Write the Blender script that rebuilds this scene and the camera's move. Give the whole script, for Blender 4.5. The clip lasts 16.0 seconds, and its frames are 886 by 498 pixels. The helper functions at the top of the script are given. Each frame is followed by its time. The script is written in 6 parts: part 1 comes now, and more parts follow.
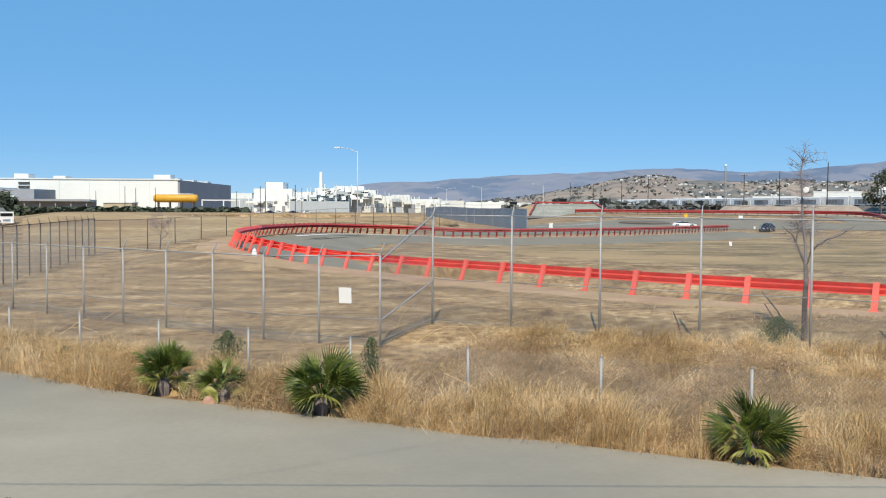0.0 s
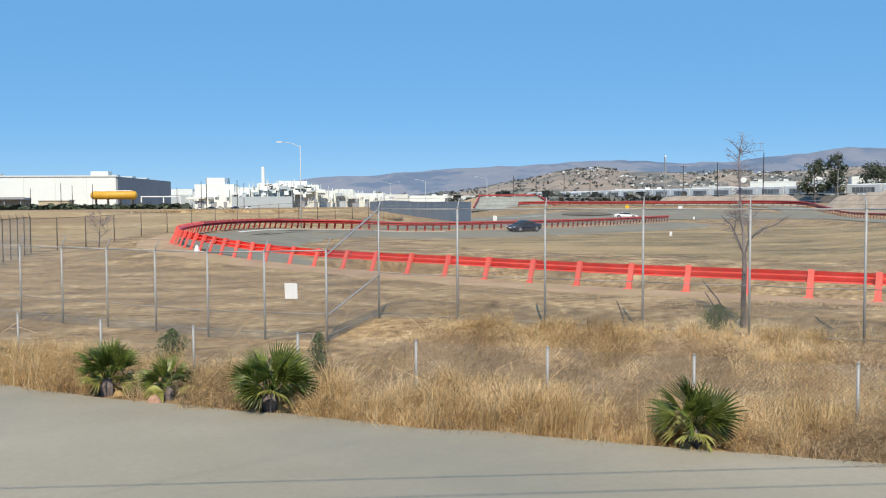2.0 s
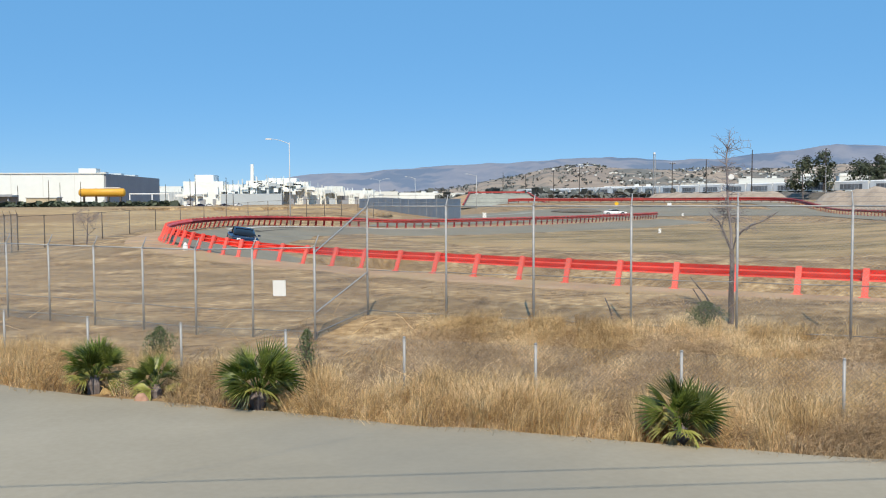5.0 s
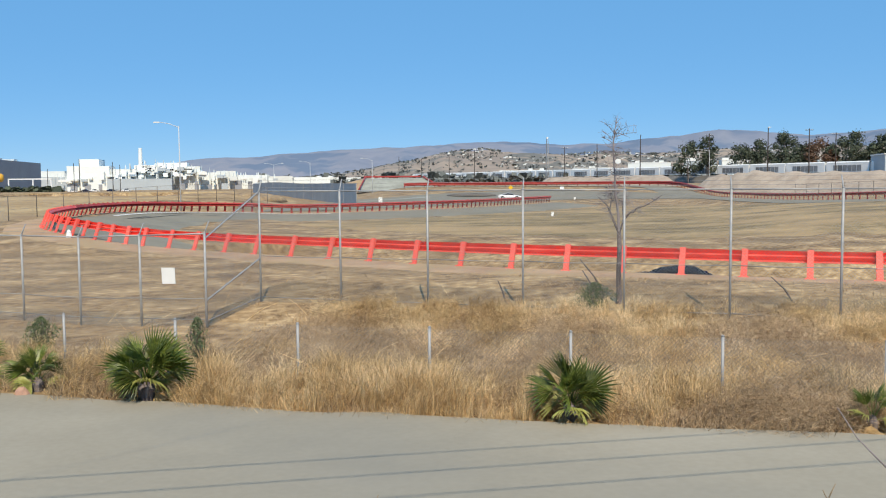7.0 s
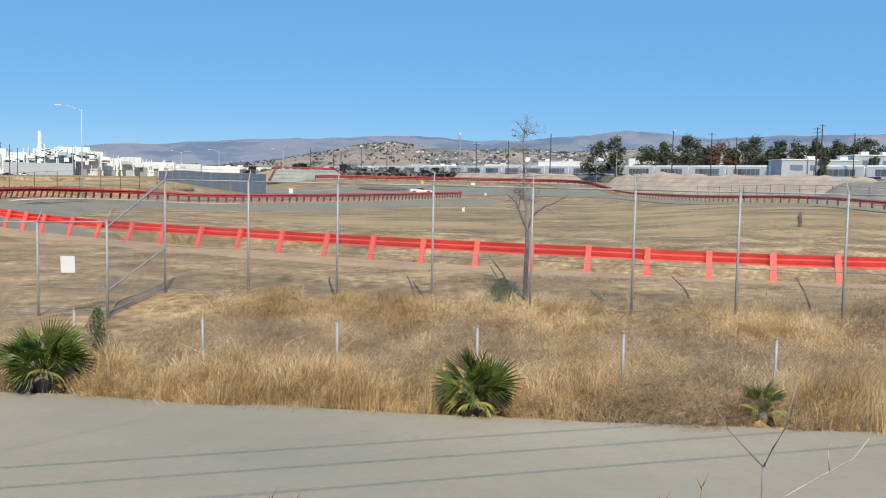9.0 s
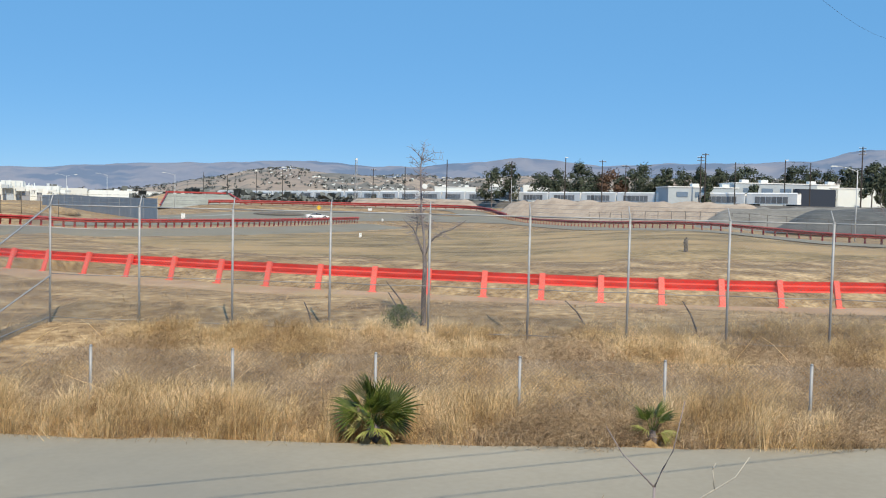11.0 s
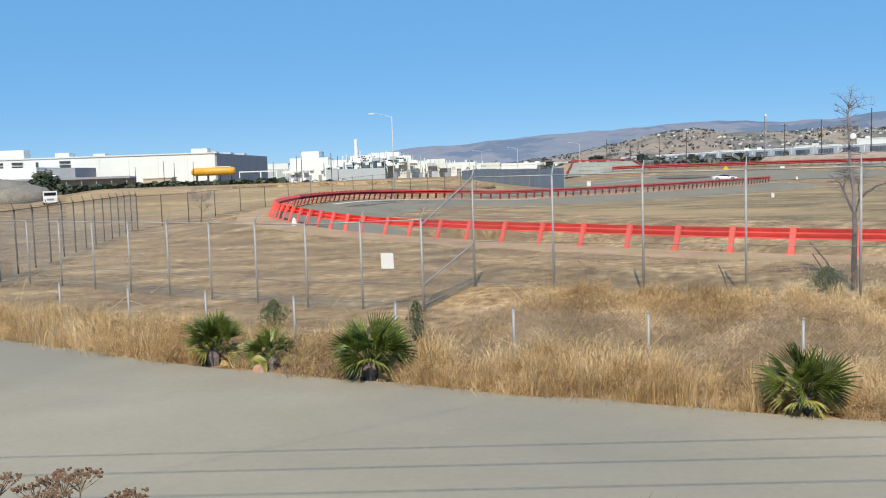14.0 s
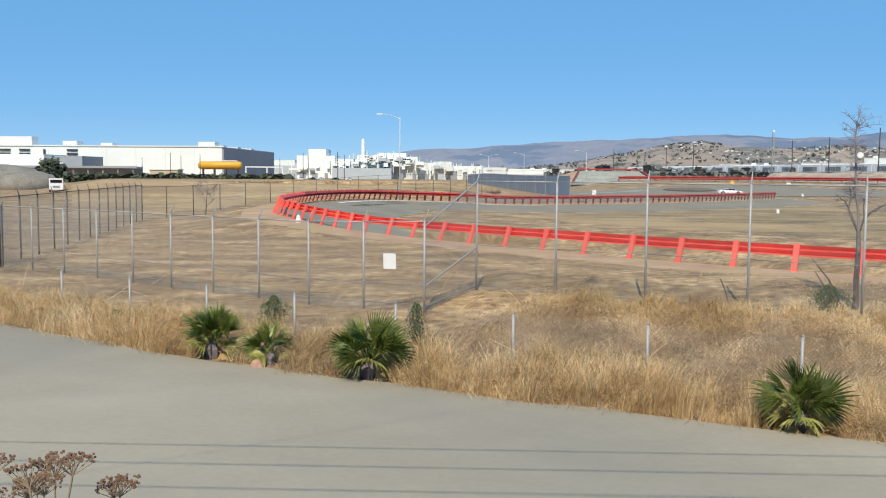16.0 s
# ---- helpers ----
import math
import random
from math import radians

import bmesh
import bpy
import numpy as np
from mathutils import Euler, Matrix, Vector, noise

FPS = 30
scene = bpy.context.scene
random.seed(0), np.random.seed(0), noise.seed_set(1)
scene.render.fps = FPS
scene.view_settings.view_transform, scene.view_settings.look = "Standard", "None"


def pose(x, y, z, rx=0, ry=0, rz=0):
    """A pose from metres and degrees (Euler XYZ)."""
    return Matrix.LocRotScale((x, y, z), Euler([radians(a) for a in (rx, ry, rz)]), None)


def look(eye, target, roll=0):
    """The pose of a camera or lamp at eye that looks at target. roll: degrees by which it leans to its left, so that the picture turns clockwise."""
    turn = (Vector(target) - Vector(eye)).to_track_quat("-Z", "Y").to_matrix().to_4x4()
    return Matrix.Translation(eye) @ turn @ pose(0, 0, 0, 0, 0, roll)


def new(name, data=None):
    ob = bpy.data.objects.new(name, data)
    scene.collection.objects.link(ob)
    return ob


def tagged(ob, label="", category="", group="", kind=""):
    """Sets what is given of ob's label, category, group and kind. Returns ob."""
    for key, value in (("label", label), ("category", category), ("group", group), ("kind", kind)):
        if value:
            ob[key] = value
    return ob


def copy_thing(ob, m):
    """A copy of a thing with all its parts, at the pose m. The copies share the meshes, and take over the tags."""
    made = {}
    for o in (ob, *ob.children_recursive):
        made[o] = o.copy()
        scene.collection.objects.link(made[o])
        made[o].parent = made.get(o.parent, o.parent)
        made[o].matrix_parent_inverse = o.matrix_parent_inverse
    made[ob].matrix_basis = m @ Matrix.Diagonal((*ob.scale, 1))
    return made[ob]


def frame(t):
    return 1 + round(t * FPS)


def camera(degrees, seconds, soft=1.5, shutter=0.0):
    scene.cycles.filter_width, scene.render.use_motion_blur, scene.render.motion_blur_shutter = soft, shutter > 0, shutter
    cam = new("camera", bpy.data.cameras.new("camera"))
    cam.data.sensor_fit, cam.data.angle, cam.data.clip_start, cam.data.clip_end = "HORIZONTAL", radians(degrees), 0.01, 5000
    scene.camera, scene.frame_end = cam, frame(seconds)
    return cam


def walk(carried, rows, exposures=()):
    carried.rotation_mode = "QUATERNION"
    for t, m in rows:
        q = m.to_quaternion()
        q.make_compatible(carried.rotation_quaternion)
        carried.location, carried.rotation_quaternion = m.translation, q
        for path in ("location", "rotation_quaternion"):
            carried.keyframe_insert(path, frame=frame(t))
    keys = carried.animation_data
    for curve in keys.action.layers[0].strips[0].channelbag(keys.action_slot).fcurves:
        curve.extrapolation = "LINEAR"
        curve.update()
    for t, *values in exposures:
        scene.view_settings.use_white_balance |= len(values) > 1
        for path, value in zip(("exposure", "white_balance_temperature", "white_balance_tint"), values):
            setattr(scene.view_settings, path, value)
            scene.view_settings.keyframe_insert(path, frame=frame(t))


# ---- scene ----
# ---- camera ----
cam = camera(51.26, 16.0, soft=1.1)
PATH = [
    (0, 0.000, 0.000, 3.800, 87.40, -0.40, 0.02),
    (0.5, -0.022, -0.025, 3.802, 87.63, -0.46, -6.13),
    (1, -0.048, -0.011, 3.806, 88.02, 0.16, -5.43),
    (1.5, -0.070, -0.014, 3.769, 87.43, 0.59, -3.76),
    (2, -0.037, -0.051, 3.799, 87.01, 0.25, -3.45),
    (2.5, -0.020, -0.042, 3.803, 86.27, -0.24, -4.82),
    (3, -0.036, -0.034, 3.796, 86.81, 0.11, -4.76),
    (3.5, -0.040, -0.038, 3.805, 87.02, 0.27, -4.29),
    (3.7, -0.028, -0.042, 3.805, 86.92, 0.25, -4.02),
    (5.8, -0.002, -0.039, 3.793, 86.73, 0.42, -4.30),
    (6, -0.003, -0.030, 3.797, 86.44, 0.66, -4.76),
    (6.5, 0.026, -0.039, 3.793, 86.41, 0.69, -7.01),
    (7, 0.060, -0.083, 3.799, 85.82, 0.46, -10.51),
    (7.5, 0.060, -0.106, 3.808, 85.57, 0.09, -14.15),
    (8, 0.057, -0.113, 3.810, 85.07, -0.09, -14.83),
    (8.2, 0.066, -0.136, 3.802, 84.84, -0.41, -15.08),
    (10.3, 0.063, -0.179, 3.845, 87.26, -0.66, -18.65),
    (10.5, 0.056, -0.199, 3.844, 87.41, -0.43, -19.73),
    (11, 0.025, -0.215, 3.841, 87.18, -1.32, -22.33),
    (11.5, 0.008, -0.183, 3.832, 86.92, -0.78, -21.68),
    (12, 0.021, -0.189, 3.836, 86.50, -0.17, -22.14),
    (12.5, -0.004, -0.181, 3.830, 86.43, -0.48, -22.27),
    (13, -0.016, -0.147, 3.831, 86.98, 0.33, -19.04),
    (13.5, -0.108, -0.075, 3.800, 86.70, 0.62, -9.27),
    (14, -0.081, 0.058, 3.777, 85.16, 1.87, 2.23),
    (14.5, -0.078, 0.035, 3.789, 85.48, 0.53, -0.86),
    (15, -0.112, 0.036, 3.786, 85.50, -0.43, -2.10),
    (15.5, -0.116, 0.060, 3.798, 84.92, -0.59, 1.40),
    (16, -0.072, 0.046, 3.771, 85.34, -0.41, 2.61),
]
EXPOSURE = -0.04
walk(cam, [(t, pose(*row)) for t, *row in PATH], exposures=[(0.0, EXPOSURE), (16.0, EXPOSURE)])

# ---- light: clear sun from straight behind the camera, blue sky ----
SUN_AZ, SUN_EL = 184.5, 47.0          # degrees clockwise from +y, and above the horizon
TO_SUN = Vector((math.sin(radians(SUN_AZ)) * math.cos(radians(SUN_EL)), math.cos(radians(SUN_AZ)) * math.cos(radians(SUN_EL)), math.sin(radians(SUN_EL))))
world = bpy.data.worlds.new("sky")
scene.world = world
world.use_nodes = True
_sky = world.node_tree.nodes.new("ShaderNodeTexSky")
_sky.sky_type, _sky.sun_disc = "NISHITA", False
_sky.sun_elevation, _sky.sun_rotation = radians(SUN_EL), radians(SUN_AZ)
_sky.altitude, _sky.air_density, _sky.dust_density, _sky.ozone_density = 0, 0.6, 0.0, 1.3
_hs = world.node_tree.nodes.new("ShaderNodeHueSaturation")
_hs.inputs["Saturation"].default_value = 1.27
world.node_tree.links.new(_sky.outputs[0], _hs.inputs["Color"])
_even = world.node_tree.nodes.new("ShaderNodeMix")        # hazy summer air evens the blue out
_even.data_type = "RGBA"
_even.inputs[0].default_value = 0.66
_even.inputs[7].default_value = (2.1, 5.6, 10.3, 1)
world.node_tree.links.new(_hs.outputs[0], _even.inputs[6])
world.node_tree.links.new(_even.outputs[2], world.node_tree.nodes["Background"].inputs[0])
world.node_tree.nodes["Background"].inputs[1].default_value = 0.092
_lamp = bpy.data.lights.new("sun", "SUN")
_lamp.energy, _lamp.angle, _lamp.color = 4.85, radians(0.53), (1.0, 0.88, 0.69)
sun = new("sun", _lamp)
sun.matrix_world = look((0, 0, 80), Vector((0, 0, 80)) - TO_SUN)


# ---- mesh helpers ----
class MB:
    """Collects vertices and faces of one mesh."""

    def __init__(self):
        self.v, self.f, self.mi = [], [], []

    def add(self, verts, faces, mi=0):
        n = len(self.v)
        self.v += [tuple(p) for p in verts]
        self.f += [tuple(n + i for i in f) for f in faces]
        self.mi += [mi] * len(faces)
        return self

    def box(self, c, s, m=None, mi=0, taper=1.0):
        hx, hy, hz = s[0] / 2, s[1] / 2, s[2] / 2
        vs = [Vector((c[0] + sx * hx * k, c[1] + sy * hy * k, c[2] + sz * hz)) for sz, k in ((-1, 1), (1, taper)) for sx, sy in ((-1, -1), (1, -1), (1, 1), (-1, 1))]
        if m is not None:
            vs = [m @ p for p in vs]
        return self.add(vs, [(3, 2, 1, 0), (4, 5, 6, 7), (0, 1, 5, 4), (1, 2, 6, 5), (2, 3, 7, 6), (3, 0, 4, 7)], mi)

    def tube(self, pts, radii, n=6, mi=0, caps=True):
        pts = [Vector(p) for p in pts]
        if not hasattr(radii, "__len__"):
            radii = [radii] * len(pts)
        vs, fs = [], []
        for i, p in enumerate(pts):
            d = (pts[min(i + 1, len(pts) - 1)] - pts[max(i - 1, 0)]).normalized()
            a = d.cross(Vector((0, 0, 1)) if abs(d.z) < 0.9 else Vector((1, 0, 0))).normalized()
            b = d.cross(a)
            for k in range(n):
                w = 2 * math.pi * k / n
                vs.append(p + (a * math.cos(w) + b * math.sin(w)) * radii[i])
        for i in range(len(pts) - 1):
            for k in range(n):
                fs.append((i * n + k, i * n + (k + 1) % n, (i + 1) * n + (k + 1) % n, (i + 1) * n + k))
        if caps:
            fs += [tuple(range(n - 1, -1, -1)), tuple((len(pts) - 1) * n + k for k in range(n))]
        return self.add(vs, fs, mi)

    def loft(self, rings, closed=True, caps=True, mi=0):
        n = len(rings[0])
        vs = [p for r in rings for p in r]
        fs = []
        for i in range(len(rings) - 1):
            for k in range(n if closed else n - 1):
                fs.append((i * n + k, i * n + (k + 1) % n, (i + 1) * n + (k + 1) % n, (i + 1) * n + k))
        if caps and closed:
            fs += [tuple(range(n - 1, -1, -1)), tuple((len(rings) - 1) * n + k for k in range(n))]
        return self.add(vs, fs, mi)

    def data(self, name, mats, smooth=False):
        me = bpy.data.meshes.new(name)
        me.from_pydata(self.v, [], self.f)
        for m in mats if isinstance(mats, (list, tuple)) else [mats]:
            me.materials.append(m)
        me.polygons.foreach_set("material_index", self.mi)
        if smooth:
            me.polygons.foreach_set("use_smooth", [True] * len(self.f))
        me.update()
        return me


def part(name, mb, mat, parent, label="", smooth=False):
    """One mesh object under a thing or part; a mesh may be shared by passing its data."""
    ob = new(name, mb.data(name, mat, smooth) if isinstance(mb, MB) else mb)
    if parent is not None:
        ob.parent = parent
    if label:
        ob["label"] = label
    return ob


def thing(name, m, label, category, group="", kind=""):
    ob = new(name)
    ob.empty_display_size = 0.2
    ob.matrix_world = m
    return tagged(ob, label, category, group, kind)


def solid(name, mb, mat, label, category, group="", kind="", smooth=False):
    return tagged(part(name, mb, mat, None, smooth=smooth), label, category, group, kind)


def big(name, verts, faces, mat, label, category, kind="stuff", smooth=False):
    """A large mesh from numpy arrays (faces all of one size)."""
    me = bpy.data.meshes.new(name)
    verts, faces = np.asarray(verts, np.float32), np.asarray(faces, np.int32)
    k = faces.shape[1]
    me.vertices.add(len(verts))
    me.vertices.foreach_set("co", verts.ravel())
    me.loops.add(faces.size)
    me.loops.foreach_set("vertex_index", faces.ravel())
    me.polygons.add(len(faces))
    me.polygons.foreach_set("loop_start", np.arange(0, faces.size, k, dtype=np.int32))
    if smooth:
        me.polygons.foreach_set("use_smooth", np.ones(len(faces), bool))
    me.materials.append(mat)
    me.update(calc_edges=True)
    me.validate()
    return tagged(new(name, me), label, category, "", kind)


# ---- materials ----
def material(name, ramp, scale=4.0, rough=0.8, metal=0.0, bump=0.2, fine=40.0, stretch=(1, 1, 1), vary="", vary_amount=0.25, coords="Object", stain=None, translucent=0.0, dist=0.02, blend=0.4, detail=5.0, span=0.18):
    """Two scales of noise through a colour ramp, fine relief, and a change from piece to piece."""
    mat = bpy.data.materials.new(name)
    mat.use_nodes = True
    nt = mat.node_tree
    nd, ln = nt.nodes, nt.links
    bs = nd["Principled BSDF"]
    bs.inputs["Roughness"].default_value, bs.inputs["Metallic"].default_value = rough, metal
    tc = nd.new("ShaderNodeTexCoord")
    mp = nd.new("ShaderNodeMapping")
    mp.inputs["Scale"].default_value = stretch
    ln.new(tc.outputs[coords], mp.inputs["Vector"])
    n1, n2 = nd.new("ShaderNodeTexNoise"), nd.new("ShaderNodeTexNoise")
    for n, s, dtl in ((n1, scale, detail), (n2, fine, detail)):
        n.inputs["Scale"].default_value, n.inputs["Detail"].default_value = s, dtl
        ln.new(mp.outputs[0], n.inputs["Vector"])
    mix = nd.new("ShaderNodeMix")
    mix.data_type = "FLOAT"
    mix.inputs[0].default_value = blend
    ln.new(n1.outputs[0], mix.inputs[2])
    ln.new(n2.outputs[0], mix.inputs[3])
    rp = nd.new("ShaderNodeValToRGB")
    rp.color_ramp.elements[0].position, rp.color_ramp.elements[1].position = 0.5 - span, 0.5 + span
    els = rp.color_ramp.elements
    els[0].color, els[1].color = (*ramp[0], 1), (*ramp[-1], 1)
    for i, c in enumerate(ramp[1:-1]):
        e = els.new(0.5 - span + 2 * span * (i + 1) / (len(ramp) - 1))
        e.color = (*c, 1)
    ln.new(mix.outputs[0], rp.inputs[0])
    col = rp.outputs[0]
    if stain:
        n3 = nd.new("ShaderNodeTexNoise")
        n3.inputs["Scale"].default_value, n3.inputs["Detail"].default_value = stain[1], 6.0
        ln.new(mp.outputs[0], n3.inputs["Vector"])
        r3 = nd.new("ShaderNodeMapRange")
        r3.inputs[1].default_value, r3.inputs[2].default_value, r3.inputs[4].default_value = stain[2], stain[3], stain[4]
        ln.new(n3.outputs[0], r3.inputs[0])
        mx = nd.new("ShaderNodeMix")
        mx.data_type = "RGBA"
        ln.new(r3.outputs[0], mx.inputs[0])
        ln.new(col, mx.inputs[6])
        mx.inputs[7].default_value = (*stain[0], 1)
        col = mx.outputs[2]
    if vary:
        src = nd.new("ShaderNodeObjectInfo").outputs["Random"] if vary == "object" else nd.new("ShaderNodeNewGeometry").outputs["Random Per Island"]
        mr = nd.new("ShaderNodeMapRange")
        mr.inputs[3].default_value, mr.inputs[4].default_value = 1 - vary_amount, 1 + vary_amount
        ln.new(src, mr.inputs[0])
        hs = nd.new("ShaderNodeHueSaturation")
        ln.new(mr.outputs[0], hs.inputs["Value"])
        ln.new(col, hs.inputs["Color"])
        col = hs.outputs[0]
    ln.new(col, bs.inputs["Base Color"])
    if bump:
        bp = nd.new("ShaderNodeBump")
        bp.inputs["Strength"].default_value, bp.inputs["Distance"].default_value = bump, dist
        ln.new(mix.outputs[0], bp.inputs["Height"])
        ln.new(bp.outputs[0], bs.inputs["Normal"])
    if translucent:
        tr = nd.new("ShaderNodeBsdfTranslucent")
        ln.new(col, tr.inputs[0])
        ms = nd.new("ShaderNodeMixShader")
        ms.inputs[0].default_value = translucent
        ln.new(bs.outputs[0], ms.inputs[1])
        ln.new(tr.outputs[0], ms.inputs[2])
        ln.new(ms.outputs[0], nd["Material Output"].inputs[0])
    return mat


def tint(c, k):
    return tuple(min(1.0, a * k) for a in c)


def plain(name, c, rough=0.6, metal=0.0, spread=0.12, scale=3.0, bump=0.05, **more):
    return material(name, (tint(c, 1 - spread), c, tint(c, 1 + spread)), scale=scale, rough=rough, metal=metal, bump=bump, **more)


M_GROUND = material("dry_field", ((0.135, 0.080, 0.036), (0.27, 0.172, 0.082), (0.39, 0.262, 0.13), (0.60, 0.43, 0.235)), scale=0.45, fine=3.0, rough=1.0, bump=0.8, dist=0.10, blend=0.5, detail=8.0, span=0.12, stretch=(0.9, 1, 1), stain=((0.17, 0.112, 0.056), 0.22, 0.50, 0.62, 0.6))
M_BERM = material("bare_tan_dirt", ((0.32, 0.20, 0.115), (0.43, 0.285, 0.17), (0.52, 0.365, 0.23)), scale=0.5, fine=5.0, rough=1.0, bump=0.4, dist=0.04, stain=((0.40, 0.29, 0.15), 0.35, 0.48, 0.62, 0.7))
M_GREYFIELD = material("mown_olive_field", ((0.12, 0.082, 0.034), (0.215, 0.152, 0.066), (0.315, 0.222, 0.102), (0.46, 0.325, 0.16)), scale=0.22, fine=1.9, rough=1.0, bump=0.6, dist=0.08, blend=0.45, detail=8.0, span=0.13, stretch=(0.7, 1, 1), stain=((0.47, 0.315, 0.15), 0.07, 0.49, 0.60, 0.7))
M_ROAD = material("worn_concrete_road", ((0.28, 0.245, 0.182), (0.325, 0.286, 0.215), (0.37, 0.327, 0.25)), scale=0.25, fine=9.0, rough=0.9, bump=0.1, dist=0.008, blend=0.25, stain=((0.21, 0.198, 0.165), 0.12, 0.46, 0.66, 0.65))
M_ASPHALT = material("sunbleached_asphalt", ((0.175, 0.158, 0.12), (0.225, 0.205, 0.155), (0.27, 0.245, 0.185)), scale=0.2, fine=4.0, rough=0.95, bump=0.15, dist=0.01, stain=((0.27, 0.215, 0.14), 0.09, 0.5, 0.7, 0.6))
M_RED = material("red_painted_steel", ((0.74, 0.062, 0.042), (0.82, 0.09, 0.062), (0.85, 0.14, 0.10)), scale=1.2, fine=22.0, rough=0.5, bump=0.08, vary="object", vary_amount=0.08, span=0.12)
M_REDPOST = material("faded_red_post_paint", ((0.76, 0.085, 0.06), (0.82, 0.13, 0.095), (0.84, 0.19, 0.145)), scale=1.5, fine=25.0, rough=0.6, bump=0.08, vary="object", vary_amount=0.1)
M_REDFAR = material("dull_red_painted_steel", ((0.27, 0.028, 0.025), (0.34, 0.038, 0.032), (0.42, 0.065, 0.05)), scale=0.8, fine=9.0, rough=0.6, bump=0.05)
# Darker red for the guard rail's far part.
M_REDDULL = material("darker_red_steel", ((0.30, 0.026, 0.022), (0.42, 0.04, 0.032), (0.50, 0.07, 0.052)), scale=0.9, fine=12.0, rough=0.6, bump=0.08, vary="object", vary_amount=0.15)
M_BALLAST = material("dark_rail_ballast", ((0.085, 0.078, 0.07), (0.135, 0.125, 0.112), (0.19, 0.175, 0.155)), scale=0.25, fine=2.0, rough=1.0, bump=0.5, dist=0.1)
M_LAMPPOLE = plain("pale_grey_pole_paint", (0.52, 0.54, 0.55), rough=0.5, spread=0.06)
M_GALV = material("galvanised_steel", ((0.28, 0.285, 0.29), (0.35, 0.355, 0.36), (0.43, 0.435, 0.44)), scale=6.0, fine=60.0, rough=0.55, metal=0.15, bump=0.05)
M_WIRE = material("weathered_wire", ((0.26, 0.26, 0.26), (0.36, 0.36, 0.36)), scale=9.0, rough=0.6, metal=0.4, bump=0.0)
M_DARKPOST = material("dark_brown_steel", ((0.09, 0.075, 0.062), (0.14, 0.115, 0.095)), scale=4.0, rough=0.7, bump=0.05)
M_STRAW = material("dry_straw_grass", ((0.40, 0.262, 0.12), (0.64, 0.455, 0.23), (0.84, 0.66, 0.41)), scale=0.7, fine=9.0, rough=0.8, bump=0.0, vary="island", vary_amount=0.42, translucent=0.3, span=0.12)
M_STUBBLE = material("tan_stubble", ((0.30, 0.21, 0.115), (0.42, 0.30, 0.17), (0.52, 0.39, 0.23)), scale=0.3, fine=5.0, rough=0.9, bump=0.0, vary="island", vary_amount=0.25)
M_WEED = material("grey_brown_dead_weed", ((0.22, 0.15, 0.085), (0.41, 0.29, 0.17), (0.60, 0.455, 0.30)), scale=0.7, fine=9.0, rough=0.9, bump=0.0, vary="island", vary_amount=0.4, translucent=0.18, span=0.12)
M_BROWNWEED = material("dark_brown_weed", ((0.12, 0.075, 0.045), (0.20, 0.13, 0.08), (0.30, 0.21, 0.13)), scale=0.6, fine=9.0, rough=0.9, bump=0.0, vary="island", vary_amount=0.35, translucent=0.1)
M_PALM = material("fan_palm_green", ((0.052, 0.075, 0.013), (0.12, 0.16, 0.028), (0.36, 0.385, 0.09)), scale=2.0, fine=24.0, rough=0.42, bump=0.1, vary="object", vary_amount=0.45, translucent=0.25, span=0.14)
M_PALMLOW = material("yellowing_palm_leaf", ((0.20, 0.21, 0.04), (0.33, 0.33, 0.09), (0.46, 0.43, 0.16)), scale=2.0, fine=24.0, rough=0.5, bump=0.1, vary="object", vary_amount=0.35, translucent=0.2)
M_PALMDRY = material("dried_palm_leaf", ((0.30, 0.19, 0.08), (0.42, 0.29, 0.13), (0.50, 0.36, 0.18)), scale=3.0, rough=0.8, bump=0.1, vary="object", vary_amount=0.3)
M_LEAF = material("shrub_leaf", ((0.07, 0.10, 0.045), (0.12, 0.16, 0.07), (0.20, 0.235, 0.12)), scale=3.0, rough=0.6, bump=0.0, vary="island", vary_amount=0.4, translucent=0.2)
M_BARK = material("grey_bark", ((0.065, 0.05, 0.048), (0.14, 0.115, 0.11), (0.27, 0.235, 0.23)), scale=6.0, fine=40.0, rough=0.95, bump=0.6, stretch=(1, 1, 0.25))
M_TWIG = material("pale_grey_twig", ((0.20, 0.17, 0.17), (0.30, 0.26, 0.26)), scale=6.0, rough=0.9, bump=0.1)
M_SIGN = plain("white_sign_paint", (0.80, 0.80, 0.78), rough=0.5, spread=0.04)
M_WHITEWALL = plain("white_wall_panel", (0.76, 0.80, 0.79), rough=0.7, spread=0.04, scale=0.08, fine=0.6)
M_CREAM = plain("pale_wall_panel", (0.67, 0.69, 0.665), rough=0.7, spread=0.06, scale=0.1, fine=0.8)
M_SLATE = plain("dark_grey_wall_panel", (0.29, 0.305, 0.335), rough=0.7, spread=0.1, scale=0.1, fine=1.0)
M_GREYWALL = plain("grey_wall_panel", (0.42, 0.47, 0.505), rough=0.7, spread=0.08, scale=0.1, fine=0.8)
M_LETTER = plain("dark_letter_paint", (0.05, 0.05, 0.055), rough=0.5)
M_YELLOW = plain("yellow_tank_paint", (0.66, 0.36, 0.035), rough=0.5, scale=0.3, fine=3.0)
M_SIGNYELLOW = plain("yellow_sign_paint", (0.80, 0.46, 0.02), rough=0.5)
M_CONCRETE = material("pale_concrete", ((0.25, 0.25, 0.205), (0.32, 0.32, 0.265), (0.39, 0.385, 0.325)), scale=0.2, fine=2.0, rough=0.9, bump=0.1, span=0.12)
M_SCREEN = plain("blue_grey_mesh_screen", (0.24, 0.285, 0.335), rough=0.9, spread=0.18, scale=0.25, fine=3.0)
